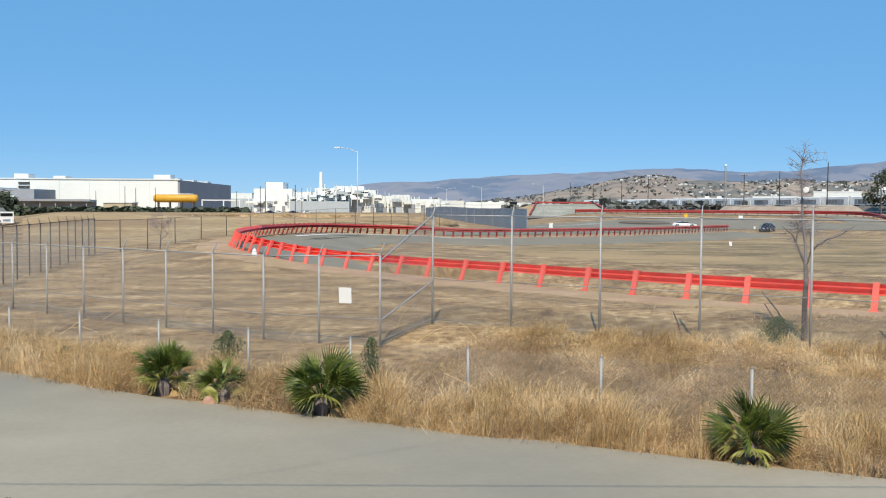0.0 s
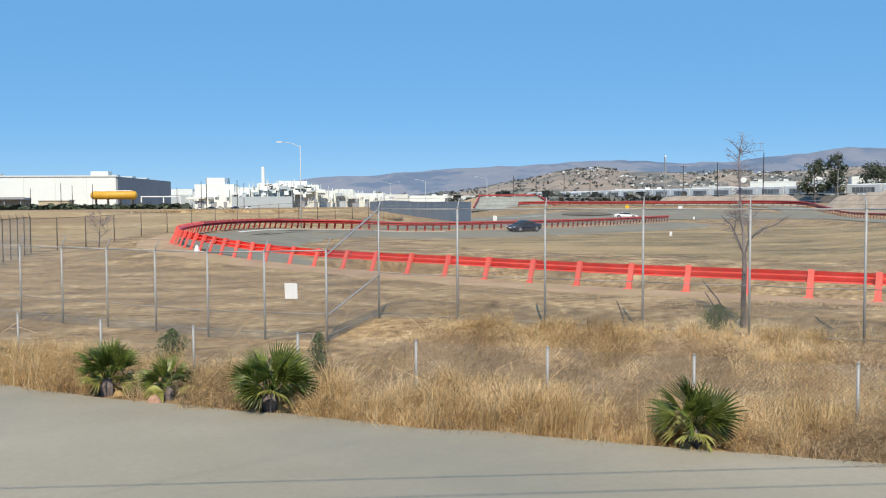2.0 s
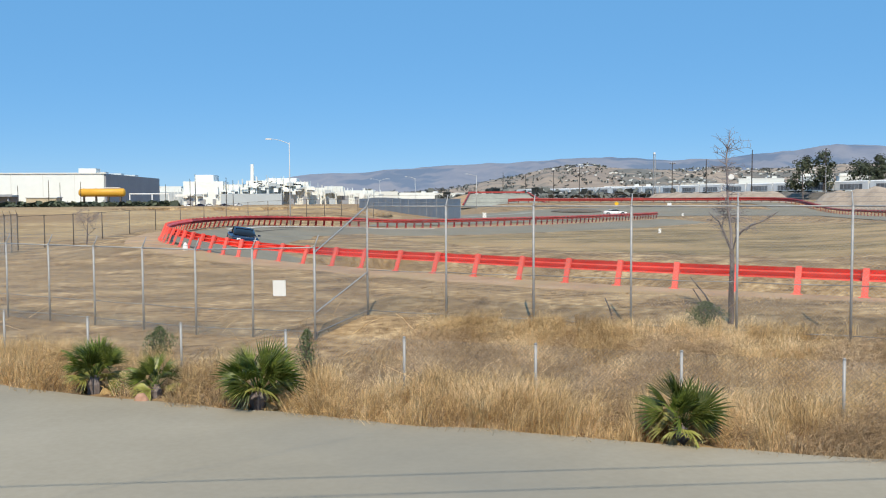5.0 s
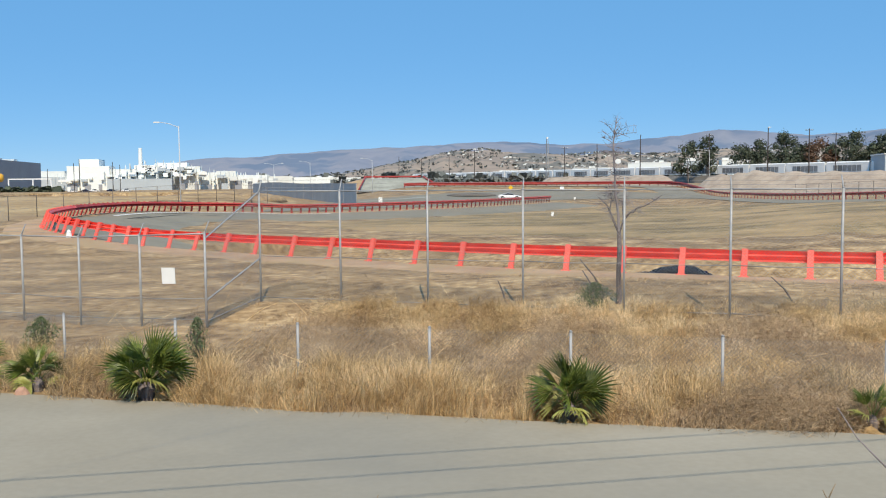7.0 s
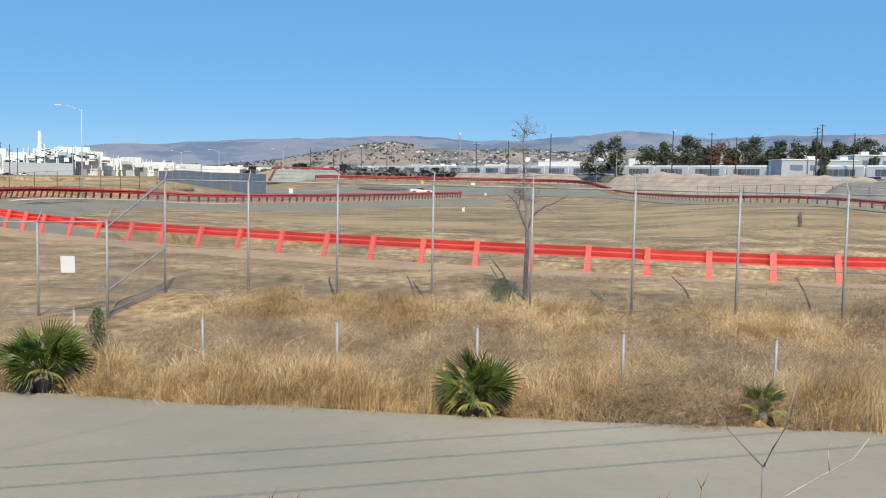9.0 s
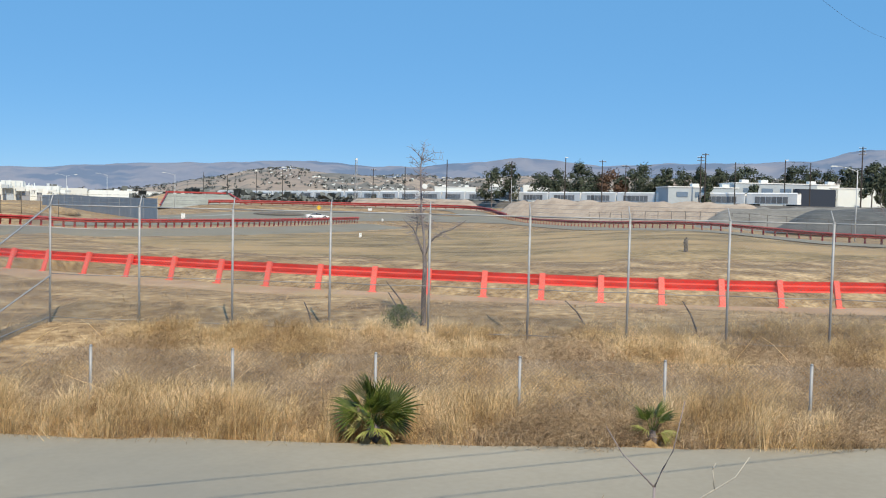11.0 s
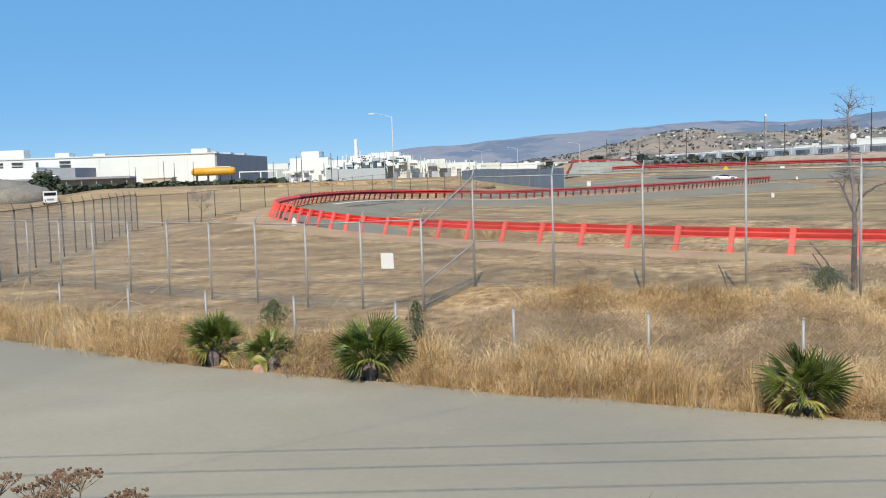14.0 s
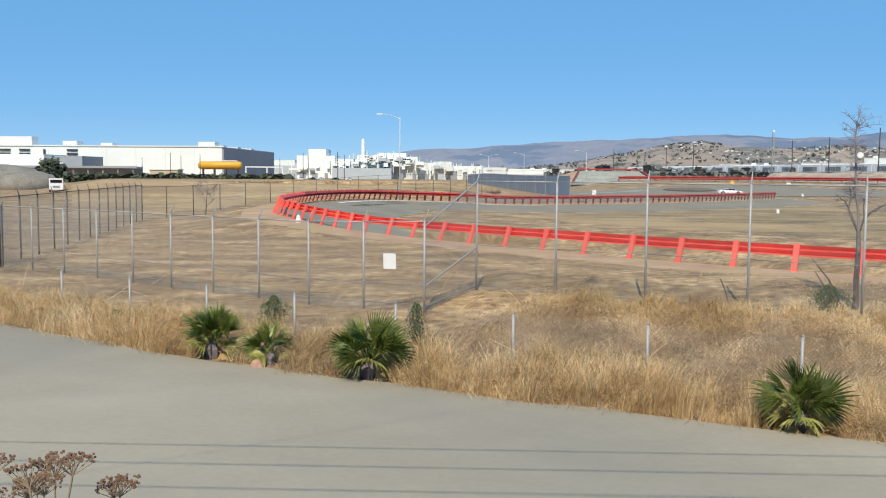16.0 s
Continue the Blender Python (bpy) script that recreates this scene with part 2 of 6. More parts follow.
M_WOODPOLE = plain("creosoted_pole", (0.055, 0.045, 0.04), rough=0.9, spread=0.25)
M_GLASS = plain("dark_car_glass", (0.012, 0.014, 0.018), rough=0.05, spread=0.1, bump=0.0)
M_NAVY = plain("navy_car_paint", (0.010, 0.014, 0.045), rough=0.22, metal=0.3, spread=0.1, bump=0.0)
M_CARWHITE = plain("white_car_paint", (0.80, 0.80, 0.80), rough=0.25, spread=0.03, bump=0.0)
M_RUBBER = plain("black_rubber", (0.02, 0.02, 0.02), rough=0.85)
M_ALLOY = plain("grey_alloy", (0.45, 0.46, 0.48), rough=0.35, metal=0.8)
M_LAMPGLASS = plain("clear_lamp_glass", (0.75, 0.77, 0.80), rough=0.1)
# Greens raised a little, so the base colour carries some haze.
M_TREEDARK = material("dark_tree_foliage", ((0.038, 0.050, 0.033), (0.066, 0.082, 0.052), (0.115, 0.132, 0.08)), scale=0.3, fine=3.0, rough=0.9, bump=0.0, vary="island", vary_amount=0.35, translucent=0.12)
M_TREERUST = material("rusty_tree_foliage", ((0.08, 0.045, 0.03), (0.14, 0.08, 0.045)), scale=0.3, fine=3.0, rough=0.9, bump=0.0, vary="island", vary_amount=0.3)
# Scrub is greyed and lightened in its base colour in place of haze.
M_HILLSCRUB = material("haze_tinted_scrub", ((0.105, 0.115, 0.108), (0.15, 0.158, 0.142)), scale=0.02, fine=0.2, rough=1.0, bump=0.0, vary="island", vary_amount=0.3)
# Hill base colours are faded to stand for distance haze, the far ridge most.
M_HILLFAR = material("haze_tinted_far_hill", ((0.165, 0.195, 0.265), (0.215, 0.235, 0.29), (0.27, 0.27, 0.305)), scale=0.0026, fine=0.014, rough=1.0, bump=0.0, stain=((0.115, 0.165, 0.245), 0.0042, 0.50, 0.58, 0.85))
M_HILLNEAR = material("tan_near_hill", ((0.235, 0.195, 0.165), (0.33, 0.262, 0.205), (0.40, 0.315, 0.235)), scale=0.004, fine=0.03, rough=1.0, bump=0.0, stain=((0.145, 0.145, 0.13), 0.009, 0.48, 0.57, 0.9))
M_SANDBANK = material("pale_sand_bank", ((0.33, 0.25, 0.18), (0.44, 0.345, 0.26), (0.53, 0.43, 0.33)), scale=0.3, fine=1.8, rough=1.0, bump=0.9, dist=0.25)
M_GRAVEL = material("grey_gravel", ((0.16, 0.148, 0.125), (0.225, 0.21, 0.18), (0.29, 0.27, 0.235)), scale=0.25, fine=2.0, rough=1.0, bump=0.6, dist=0.15)
M_TARP = material("dark_grey_tarp", ((0.06, 0.062, 0.06), (0.095, 0.098, 0.094), (0.135, 0.135, 0.128)), scale=0.25, fine=1.2, rough=0.9, bump=0.5, dist=0.12)
M_TRAIN = plain("white_rail_wagon", (0.82, 0.815, 0.79), rough=0.6, scale=0.15, fine=1.5)
M_TRAINPANEL = plain("grey_wagon_panel", (0.20, 0.205, 0.21), rough=0.6, spread=0.3, scale=0.5, fine=3.0, vary="object", vary_amount=0.35)
M_LINE = plain("white_road_paint", (0.62, 0.60, 0.55), rough=0.8, spread=0.1)
M_SKID = plain("black_skid_rubber", (0.055, 0.052, 0.048), rough=0.9)
M_CABLE = plain("black_cable", (0.03, 0.03, 0.03), rough=0.6)
M_UMBEL = material("dry_umbel", ((0.16, 0.09, 0.055), (0.27, 0.17, 0.11)), scale=20.0, rough=0.9, bump=0.0, vary="island", vary_amount=0.3)
M_STALK = plain("dry_stalk", (0.26, 0.20, 0.13), rough=0.9)


# ---- plan: track edge, levels ----
def curve(points, step):
    """Catmull-Rom through the points, resampled at even steps."""
    p = [np.array(points[0])] + [np.array(q, float) for q in points] + [np.array(points[-1])]
    out = []
    for i in range(1, len(p) - 2):
        for s in np.linspace(0, 1, 24, endpoint=False):
            a, b, c, d = p[i - 1], p[i], p[i + 1], p[i + 2]
            out.append(0.5 * (2 * b + (c - a) * s + (2 * a - 5 * b + 4 * c - d) * s * s + (3 * b - a - 3 * c + d) * s ** 3))
    out.append(p[-2])
    out = np.array(out)
    ln = np.concatenate([[0], np.cumsum(np.linalg.norm(np.diff(out[:, :2], axis=0), axis=1))])
    n = max(2, int(round(ln[-1] / step)) + 1)
    s = np.linspace(0, ln[-1], n)
    return np.stack([np.interp(s, ln, out[:, k]) for k in range(out.shape[1])], 1)


def sstep(a, b, x):
    u = np.clip((x - a) / (b - a), 0, 1)
    return u * u * (3 - 2 * u)


# Outer edge of the banked turn: x, y, level, from the near straight round the hairpin to the far end.
RAIL = curve([(40, 25.5, 0), (34, 26.4, 0), (28.7, 27.7, 0), (24.1, 29.2, 0), (19.9, 31.4, 0), (15.4, 34.7, 0), (10.4, 38.4, 0), (6.4, 42.0, 0), (2.7, 46.0, 0), (-0.8, 49.8, 0), (-4.3, 53.2, 0.05), (-7.4, 55.6, 0.2), (-9.5, 56.9, 0.4),
              (-11.4, 58.6, 0.6), (-13.5, 61.5, 0.8), (-15.3, 66.0, 0.9), (-17.0, 75.0, 0.95), (-17.3, 85.5, 1.0), (-16.2, 93.5, 1.0), (-13.9, 101.5, 0.9), (-9.8, 110.0, 0.6), (-3.1, 115.2, 0.3), (4.0, 116.5, 0), (19.7, 125.8, 0), (31.4, 136.4, 0), (48.6, 157.6, 0)], 0.5)
_seg = np.diff(RAIL[:, :2], axis=0)
_tan = np.vstack([_seg, _seg[-1:]])
_tan /= np.linalg.norm(_tan, axis=1)[:, None]
INWARD = np.stack([_tan[:, 1], -_tan[:, 0]], 1)      # towards the infield
RAIL_S = np.concatenate([[0], np.cumsum(np.linalg.norm(_seg, axis=1))])
# bank of the track, as a slope, along the edge
_tip = int(np.argmin(RAIL[:, 0]))
_bend = float(RAIL_S[int(np.argmin(np.hypot(RAIL[:, 0] + 4, RAIL[:, 1] - 53)))])
BANK = 0.40 - 0.26 * sstep(_bend - 6, _bend + 14, RAIL_S) - 0.07 * sstep(RAIL_S[_tip] + 5, RAIL_S[_tip] + 45, RAIL_S)
LEAN_IN = 0.33 + 0.13 * sstep(_bend - 14, _bend, RAIL_S) - 0.33 * sstep(RAIL_S[_tip] + 5, RAIL_S[_tip] + 45, RAIL_S)
TRACK_W = 9.0


def levels(x, y):
    """Height of the ground at plan points (arrays)."""
    x, y = np.asarray(x, float), np.asarray(y, float)
    shape = x.shape
    x, y = x.ravel(), y.ravel()
    z = np.zeros_like(x)
    dist = np.hypot(x, y)
    az = np.degrees(np.arctan2(x, y))
    far = 2.2 * sstep(205, 262, dist) * sstep(4, 9, az) * (1 - sstep(420, 700, dist))
    right = (1.0 - 0.6 * sstep(38, 46, az)) * sstep(52, 96, dist) * sstep(28, 38, az) * (1 - sstep(420, 700, dist))
    left = 2.15 * sstep(118, 165, dist) * sstep(-27, -22, az) * (1 - sstep(-3, 2, az)) * (1 - sstep(230, 320, dist))
    z = np.maximum(np.maximum(far, right), left)
    near = (x > -45) & (x < 75) & (y > 15) & (y < 185)
    idx = np.nonzero(near)[0]
    for chunk in np.array_split(idx, max(1, len(idx) // 4000)):
        if len(chunk) == 0:
            continue
        dx, dy = x[chunk, None] - RAIL[None, :, 0], y[chunk, None] - RAIL[None, :, 1]
        k = np.argmin(dx * dx + dy * dy, axis=1)
        rows = np.arange(len(chunk))
        s = dx[rows, k] * INWARD[k, 0] + dy[rows, k] * INWARD[k, 1]
        d = np.sqrt((dx * dx + dy * dy)[rows, k])
        rz, bank = RAIL[k, 2], BANK[k]
        inside = np.where(s > 0, d, 0)
        bottom = rz - bank * TRACK_W
        floor_in = -0.45
        t_in = rz - bank * np.clip(inside - 0.6, 0, TRACK_W)
        rise = sstep(TRACK_W + 1.0, TRACK_W + 16.0, inside)
        z_in = np.where(inside < TRACK_W + 0.6, t_in, bottom + (floor_in - bottom) * rise)
        w_right = sstep(14, 42, inside) * sstep(24, 31, az[chunk])
        z_in = z_in * (1 - w_right) + z[chunk] * w_right
        z_out = z[chunk] + (rz - 0) * (1 - sstep(0.5, 9.0, d))
        z[chunk] = np.where(s > 0, z_in * 1.0, z_out)
        end = sstep(150, 182, y[chunk])
        z[chunk] = z[chunk] * (1 - end)
    # bank on which the camera stands, beyond the near kerb of the road
    edge = 3.2 + 0.38 * -x
    z = z + 2.3 * sstep(0, 4.2, (edge - y)) * (dist < 60)
    # low bank along the tall fence: it climbs through the weeds and falls away towards the guard rail
    across, along_it = 0.487 * (x + 0.3) + 0.873 * (y - 27.0), 0.873 * (x + 0.3) - 0.487 * (y - 27.0)
    crest = 0.40 * sstep(-5.5, -0.3, across) + 0.35 * sstep(0.3, 3.5, across) - 0.75 * sstep(5.0, 12.5, across)
    z = z + crest * sstep(-3.0, -0.2, along_it) * (1 - sstep(40, 60, along_it))
    return z.reshape(shape)


def level(x, y):
    return float(levels(np.array([x]), np.array([y]))[0])


def axis_lines(parts):
    out = []
    for a, b, st in parts:
        out += list(np.arange(a, b, st))
    return np.array(out + [parts[-1][1]])


# ---- ground: one sheet to the horizon ----
_gx = axis_lines([(-4600, -1000, 300), (-1000, -200, 40), (-200, -60, 5), (-60, -30, 1.5), (-30, 45, 0.6), (45, 110, 1.5), (110, 400, 8), (400, 1000, 60), (1000, 4600, 300)])
_gy = axis_lines([(-2000, -200, 200), (-200, -20, 20), (-20, 20, 1.0), (20, 75, 0.6), (75, 200, 1.5), (200, 400, 6), (400, 1000, 50), (1000, 4700, 300)])
_GX, _GY = np.meshgrid(_gx, _gy)
_GZ = levels(_GX, _GY)
_nr = np.array([noise.noise(Vector((a * 0.35, b * 0.35, 0))) for a, b in zip(_GX.ravel(), _GY.ravel())]).reshape(_GX.shape)
_GZ = _GZ + 0.05 * _nr * (np.hypot(_GX, _GY) < 140) - 0.03
_i = np.arange(_GX.size).reshape(_GX.shape)
_quads = np.stack([_i[:-1, :-1], _i[:-1, 1:], _i[1:, 1:], _i[1:, :-1]], -1).reshape(-1, 4)
ground = big("ground", np.stack([_GX, _GY, _GZ], -1).reshape(-1, 3), _quads, M_GROUND, "dry tan field of short summer grass and bare dirt", "ground", "structure", True)


def ribbon(name, left, right, mat, lift, label, category, kind="structure", cols=6, sink=0.0):
    """A draped strip between two edge lines of equal length."""
    left, right = np.asarray(left)[:, :2], np.asarray(right)[:, :2]
    ws = np.linspace(0, 1, cols)
    p = left[:, None, :] * (1 - ws)[None, :, None] + right[:, None, :] * ws[None, :, None]
    z = levels(p[..., 0], p[..., 1]) + lift
    z[:, 0] -= sink
    z[:, -1] -= sink
    v = np.concatenate([p, z[..., None]], -1)
    i = np.arange(v.shape[0] * cols).reshape(v.shape[0], cols)
    q = np.stack([i[:-1, :-1], i[:-1, 1:], i[1:, 1:], i[1:, :-1]], -1).reshape(-1, 4)
    return big(name, v.reshape(-1, 3), q, mat, label, category, kind, True)


# near road: its far edge runs on a slant past the weeds
ROAD_EDGE = curve([(-60, 55), (-34, 36), (-18, 25.6), (-10.1, 20.8), (-5.8, 18.1), (-2.3, 16.5), (0.2, 15.3), (2.0, 14.6), (4.6, 13.5), (6.9, 12.6), (9.1, 11.8), (12.3, 10.7), (20, 8.2), (45, 0.5)], 0.5)
_wob = np.array([noise.noise(Vector((p[0] * 0.9, p[1] * 0.9, 3))) for p in ROAD_EDGE]) * 0.14
_far_edge = ROAD_EDGE + np.stack([_wob * 0.4, _wob], 1)
road = ribbon("road", ROAD_EDGE - np.array([2.6, 11.5]), _far_edge, M_ROAD, 0.03, "pale grey worn concrete service road", "road", cols=10)

# track ribbon round the turn, banked with the ground
track = ribbon("track", RAIL[:, :2] + INWARD * 0.7, RAIL[:, :2] + INWARD * (TRACK_W + 0.4), M_ASPHALT, 0.05, "sun-bleached grey asphalt test track in a banked turn", "road", cols=8, sink=0.1)
# dirt shoulder outside the guard rail
shoulder = ribbon("shoulder", RAIL[8:, :2] - INWARD[8:] * 2.6, RAIL[8:, :2] + INWARD[8:] * 0.75, M_BERM, 0.02, "bare pinkish tan dirt shoulder under the guard rail", "shoulder", cols=8, sink=0.14)
# darker mown part of the infield
_na, _fb = curve([(2, 92), (10, 78), (22, 66), (38, 56), (60, 54), (70, 60)], 1.5), curve([(10, 105), (24, 118), (42, 134), (58, 150), (70, 140), (75, 110)], 1.5)
_n = min(len(_na), len(_fb))
ribbon("mown_infield", _na[np.linspace(0, len(_na) - 1, _n).astype(int)], _fb[np.linspace(0, len(_fb) - 1, _n).astype(int)], M_GREYFIELD, 0.03, "olive grey mown grass of the infield", "ground", cols=24, sink=0.1)


# paler bank of uncut straw behind the back fence
M_STRAWBANK = material("pale_straw_bank", ((0.30, 0.20, 0.095), (0.43, 0.30, 0.15), (0.56, 0.41, 0.215)), scale=0.12, fine=1.4, rough=1.0, bump=0.6, dist=0.1, blend=0.5, detail=8.0, span=0.12, stretch=(0.5, 1, 1), stain=((0.25, 0.155, 0.08), 0.06, 0.50, 0.58, 0.7))
_ba = np.radians(np.linspace(-24.5, 1.5, 60))
_bn, _bf = np.interp(np.degrees(_ba), [-24.5, -20.6, -17, -13, -6, 1.5], [80, 84, 96, 120, 147, 150]), np.full(60, 196.0)
ribbon("straw_bank", np.stack([np.sin(_ba) * _bn, np.cos(_ba) * _bn], 1), np.stack([np.sin(_ba) * _bf, np.cos(_ba) * _bf], 1), M_STRAWBANK, 0.035, "pale golden bank of uncut straw behind the fence", "ground", cols=20, sink=0.1)


def plan(az, dist):
    """A plan point at a bearing (degrees clockwise from +y) and a distance from the camera."""
    return math.sin(radians(az)) * dist, math.cos(radians(az)) * dist


# second frame of reference for the right-hand distance: along and across bearing 22.4 degrees
def yonder(lat, depth):
    c, s = math.cos(radians(22.4)), math.sin(radians(22.4))
    return depth * s + lat * c, depth * c - lat * s


# ---- hills ----
def ridge(name, table, dist, depth, mat, label, rough, foot=-4.0, seed=0):
    azs = np.arange(-30, 66, 0.35)
    el = np.interp(azs, [a for a, _ in table], [e for _, e in table])
    rows = []
    prof = [(0.0, 0.0), (0.25, 0.35), (0.5, 0.66), (0.75, 0.9), (1.0, 1.0), (1.35, 0.7)]
    for j, (u, h) in enumerate(prof):
        r = []
        for a, e in zip(azs, el):
            n1 = noise.fractal(Vector((a * 0.35, seed, j * 0.5)), 0.9, 2.1, 4)
            n2 = noise.fractal(Vector((a * 0.9, seed + 7.0, u * 2.2)), 0.9, 2.1, 3)
            d = dist + depth * u + (n2 * depth * 0.10 if 0 < u < 1 else 0)
            top = max(0.0, e * (dist + depth))
            x, y = plan(a, d)
            r.append((x, y, foot + h * top * (1 + rough * (n1 if u >= 0.5 else n2))))
        rows.append(r)
    v = np.array(rows).reshape(-1, 3)
    n = len(azs)
    i = np.arange(len(prof) * n).reshape(len(prof), n)
    q = np.stack([i[:-1, :-1], i[:-1, 1:], i[1:, 1:], i[1:, :-1]], -1).reshape(-1, 4)
    return big(name, v, q, mat, label, "hill", "structure", True)


FAR_TABLE = [(-30, 0), (-13, 0.006), (-8, 0.017), (-4.3, 0.027), (0, 0.031), (4, 0.036), (8, 0.039), (11, 0.042), (14, 0.0435), (16, 0.043), (18, 0.039), (21, 0.041), (24, 0.047), (27, 0.052), (29.5, 0.051), (32, 0.045), (36, 0.049), (41, 0.050), (44, 0.054), (47, 0.064), (52, 0.066), (65, 0.06)]
NEAR_TABLE = [(-30, 0), (-2, 0.0), (2, 0.008), (6, 0.017), (9, 0.027), (11.5, 0.036), (13, 0.038), (15, 0.031), (18, 0.030), (20, 0.033), (23, 0.030), (27, 0.033), (32, 0.034), (38, 0.034), (44, 0.036), (52, 0.040), (65, 0.04)]
ridge("far_hill", FAR_TABLE, 3300, 1000, M_HILLFAR, "haze-tinted mauve grey ridge of dry hills on the horizon", 0.06, seed=2)
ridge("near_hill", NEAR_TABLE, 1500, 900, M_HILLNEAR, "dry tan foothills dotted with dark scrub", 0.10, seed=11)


# ---- guard rails ----
def rail_profile(h, scale=1.0, depth=0.2):
    """W section, (out, up) pairs, top edge at height h."""
    w = 0.5 * scale
    pts = []
    for i in range(13):
        u = i / 12
        pts.append((depth * (0.5 - 0.5 * math.cos(u * math.pi * 4)), h - w + w * u))
    return pts


def guard_rail(name, line, inward, bank, spacing, post_h, mat, label, section=0.45, post_w=0.24, lean=True, group="", post_mat=None, start=0.0, worn=None):
    """Posts and one beam length per bay, along a line of plan points with levels. worn: y beyond which posts and beams
    take the darker red.
    """
    base = thing(name, Matrix.Translation((0, 0, 0)), label, "guard rail", group)
    seg = np.linalg.norm(np.diff(line[:, :2], axis=0), axis=1)
    s = np.concatenate([[0], np.cumsum(seg)])
    pos, u = [], start
    while u <= s[-1]:
        pos.append(u)
        u += spacing(u)
    at = [np.array([np.interp(p, s, line[:, k]) for k in range(3)]) for p in pos]
    inn = [np.array([np.interp(p, s, inward[:, k]) for k in range(2)]) for p in pos]
    bk = [float(np.interp(p, s, bank)) for p in pos]
    frames = []
    for p, n, b in zip(at, inn, bk):
        n3 = Vector((n[0], n[1], 0)).normalized()
        up = (Vector((0, 0, 1)) + n3 * (b * 0.9 if lean else 0)).normalized()
        along = n3.cross(up).normalized()
        out = up.cross(along).normalized()
        frames.append((Vector(p), along, out, up))
    post = MB()
    post.box((0, 0.05, post_h / 2 - 0.15), (post_w, 0.09, post_h + 0.3), taper=0.96)
    post.box((0, 0.135, post_h - section / 2 + 0.02), (post_w * 0.8, 0.09, section * 0.95))
    post.box((0, 0.05, 0.02), (post_w * 1.7, 0.22, 0.05))
    post_me = post.data("post", post_mat or mat)
    dull_me = post.data("post", M_REDDULL)
    for p, along, out, up in frames:
        m = Matrix((along, out, up)).transposed().to_4x4()
        ob = part("post", dull_me if worn and p.y > worn else post_me, mat, base)
        ob.matrix_local = Matrix.Translation(p) @ m
    prof = rail_profile(post_h - 0.02, section / 0.5)
    for (p, al, ou, up), (q, al2, ou2, up2) in zip(frames[:-1], frames[1:]):
        mb = MB()
        rings = []
        d = (q - p).normalized() * 0.06
        for o, o2, u2 in ((p - d, ou, up), (q + d, ou2, up2)):
            ring = [o + o2 * (0.19 + a) + u2 * b for a, b in prof] + [o + o2 * (0.185 + a - 0.02) + u2 * b for a, b in reversed(prof)]
            rings.append(ring)
        mb.loft(rings)
        part("beam", mb, M_REDDULL if worn and p.y > worn else mat, base)
    return base


_s_tip = float(RAIL_S[int(np.argmin(np.hypot(RAIL[:, 0] + 7.0, RAIL[:, 1] - 55.3)))])
guard_rail("guard_rail", RAIL, INWARD, LEAN_IN, lambda u: 2.4 if u < 29 else 2.52 if u < 37 else 2.72 if u < 48 else 2.35 if u < 52 else 1.95 if u < 56 else 1.6 if u < _s_tip else 1.2, 1.15, M_RED,
           "bright red steel guard rail on wide posts round the banked turn", post_mat=M_REDPOST, start=1.9, worn=84.0)

# rail behind the right-hand straight
RIGHT = curve([(96, 42, 0.95), (84.5, 74, 1.0), (83.5, 90, 1.0), (83, 108, 1.0), (84, 125, 1.05), (90, 155, 1.2), (99, 200, 1.5), (104, 232, 2.0), (88, 250, 2.2), (60, 264, 2.2), (36, 272, 2.2)], 1.0)
_rs = np.diff(RIGHT[:, :2], axis=0)
_rt = np.vstack([_rs, _rs[-1:]])
_rt /= np.linalg.norm(_rt, axis=1)[:, None]
R_IN = np.stack([-_rt[:, 1], _rt[:, 0]], 1)
for _k in range(len(RIGHT)):
    RIGHT[_k, 2] = level(RIGHT[_k, 0], RIGHT[_k, 1])
_cut = int(np.argmin(np.hypot(RIGHT[:, 0] - 99, RIGHT[:, 1] - 200)))
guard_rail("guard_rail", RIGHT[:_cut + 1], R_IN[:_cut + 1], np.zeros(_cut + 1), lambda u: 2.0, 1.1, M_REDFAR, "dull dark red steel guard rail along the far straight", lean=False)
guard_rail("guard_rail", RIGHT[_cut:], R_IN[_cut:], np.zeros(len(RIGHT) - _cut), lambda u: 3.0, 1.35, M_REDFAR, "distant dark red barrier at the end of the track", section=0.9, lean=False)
straight = ribbon("straight", RIGHT[:, :2] + R_IN * 1.2, RIGHT[:, :2] + R_IN * 9.5, M_ASPHALT, 0.06, "grey asphalt straight along the far guard rail", "road", cols=5)



def apron():
    """Asphalt apron beyond the far rail, where the tracks join."""
    a = curve([(-2, 122), (14, 132), (34, 152), (52, 172), (70, 178), (84, 168)], 2.0)
    b = curve([(6, 158), (14, 190), (26, 214), (46, 226), (70, 226), (92, 205)], 2.0)
    n = min(len(a), len(b))
    ia, ib = np.linspace(0, len(a) - 1, n).astype(int), np.linspace(0, len(b) - 1, n).astype(int)
    return ribbon("apron", a[ia], b[ib], M_ASPHALT, 0.04, "wide grey asphalt apron where the test tracks join", "road", cols=10)


apron()


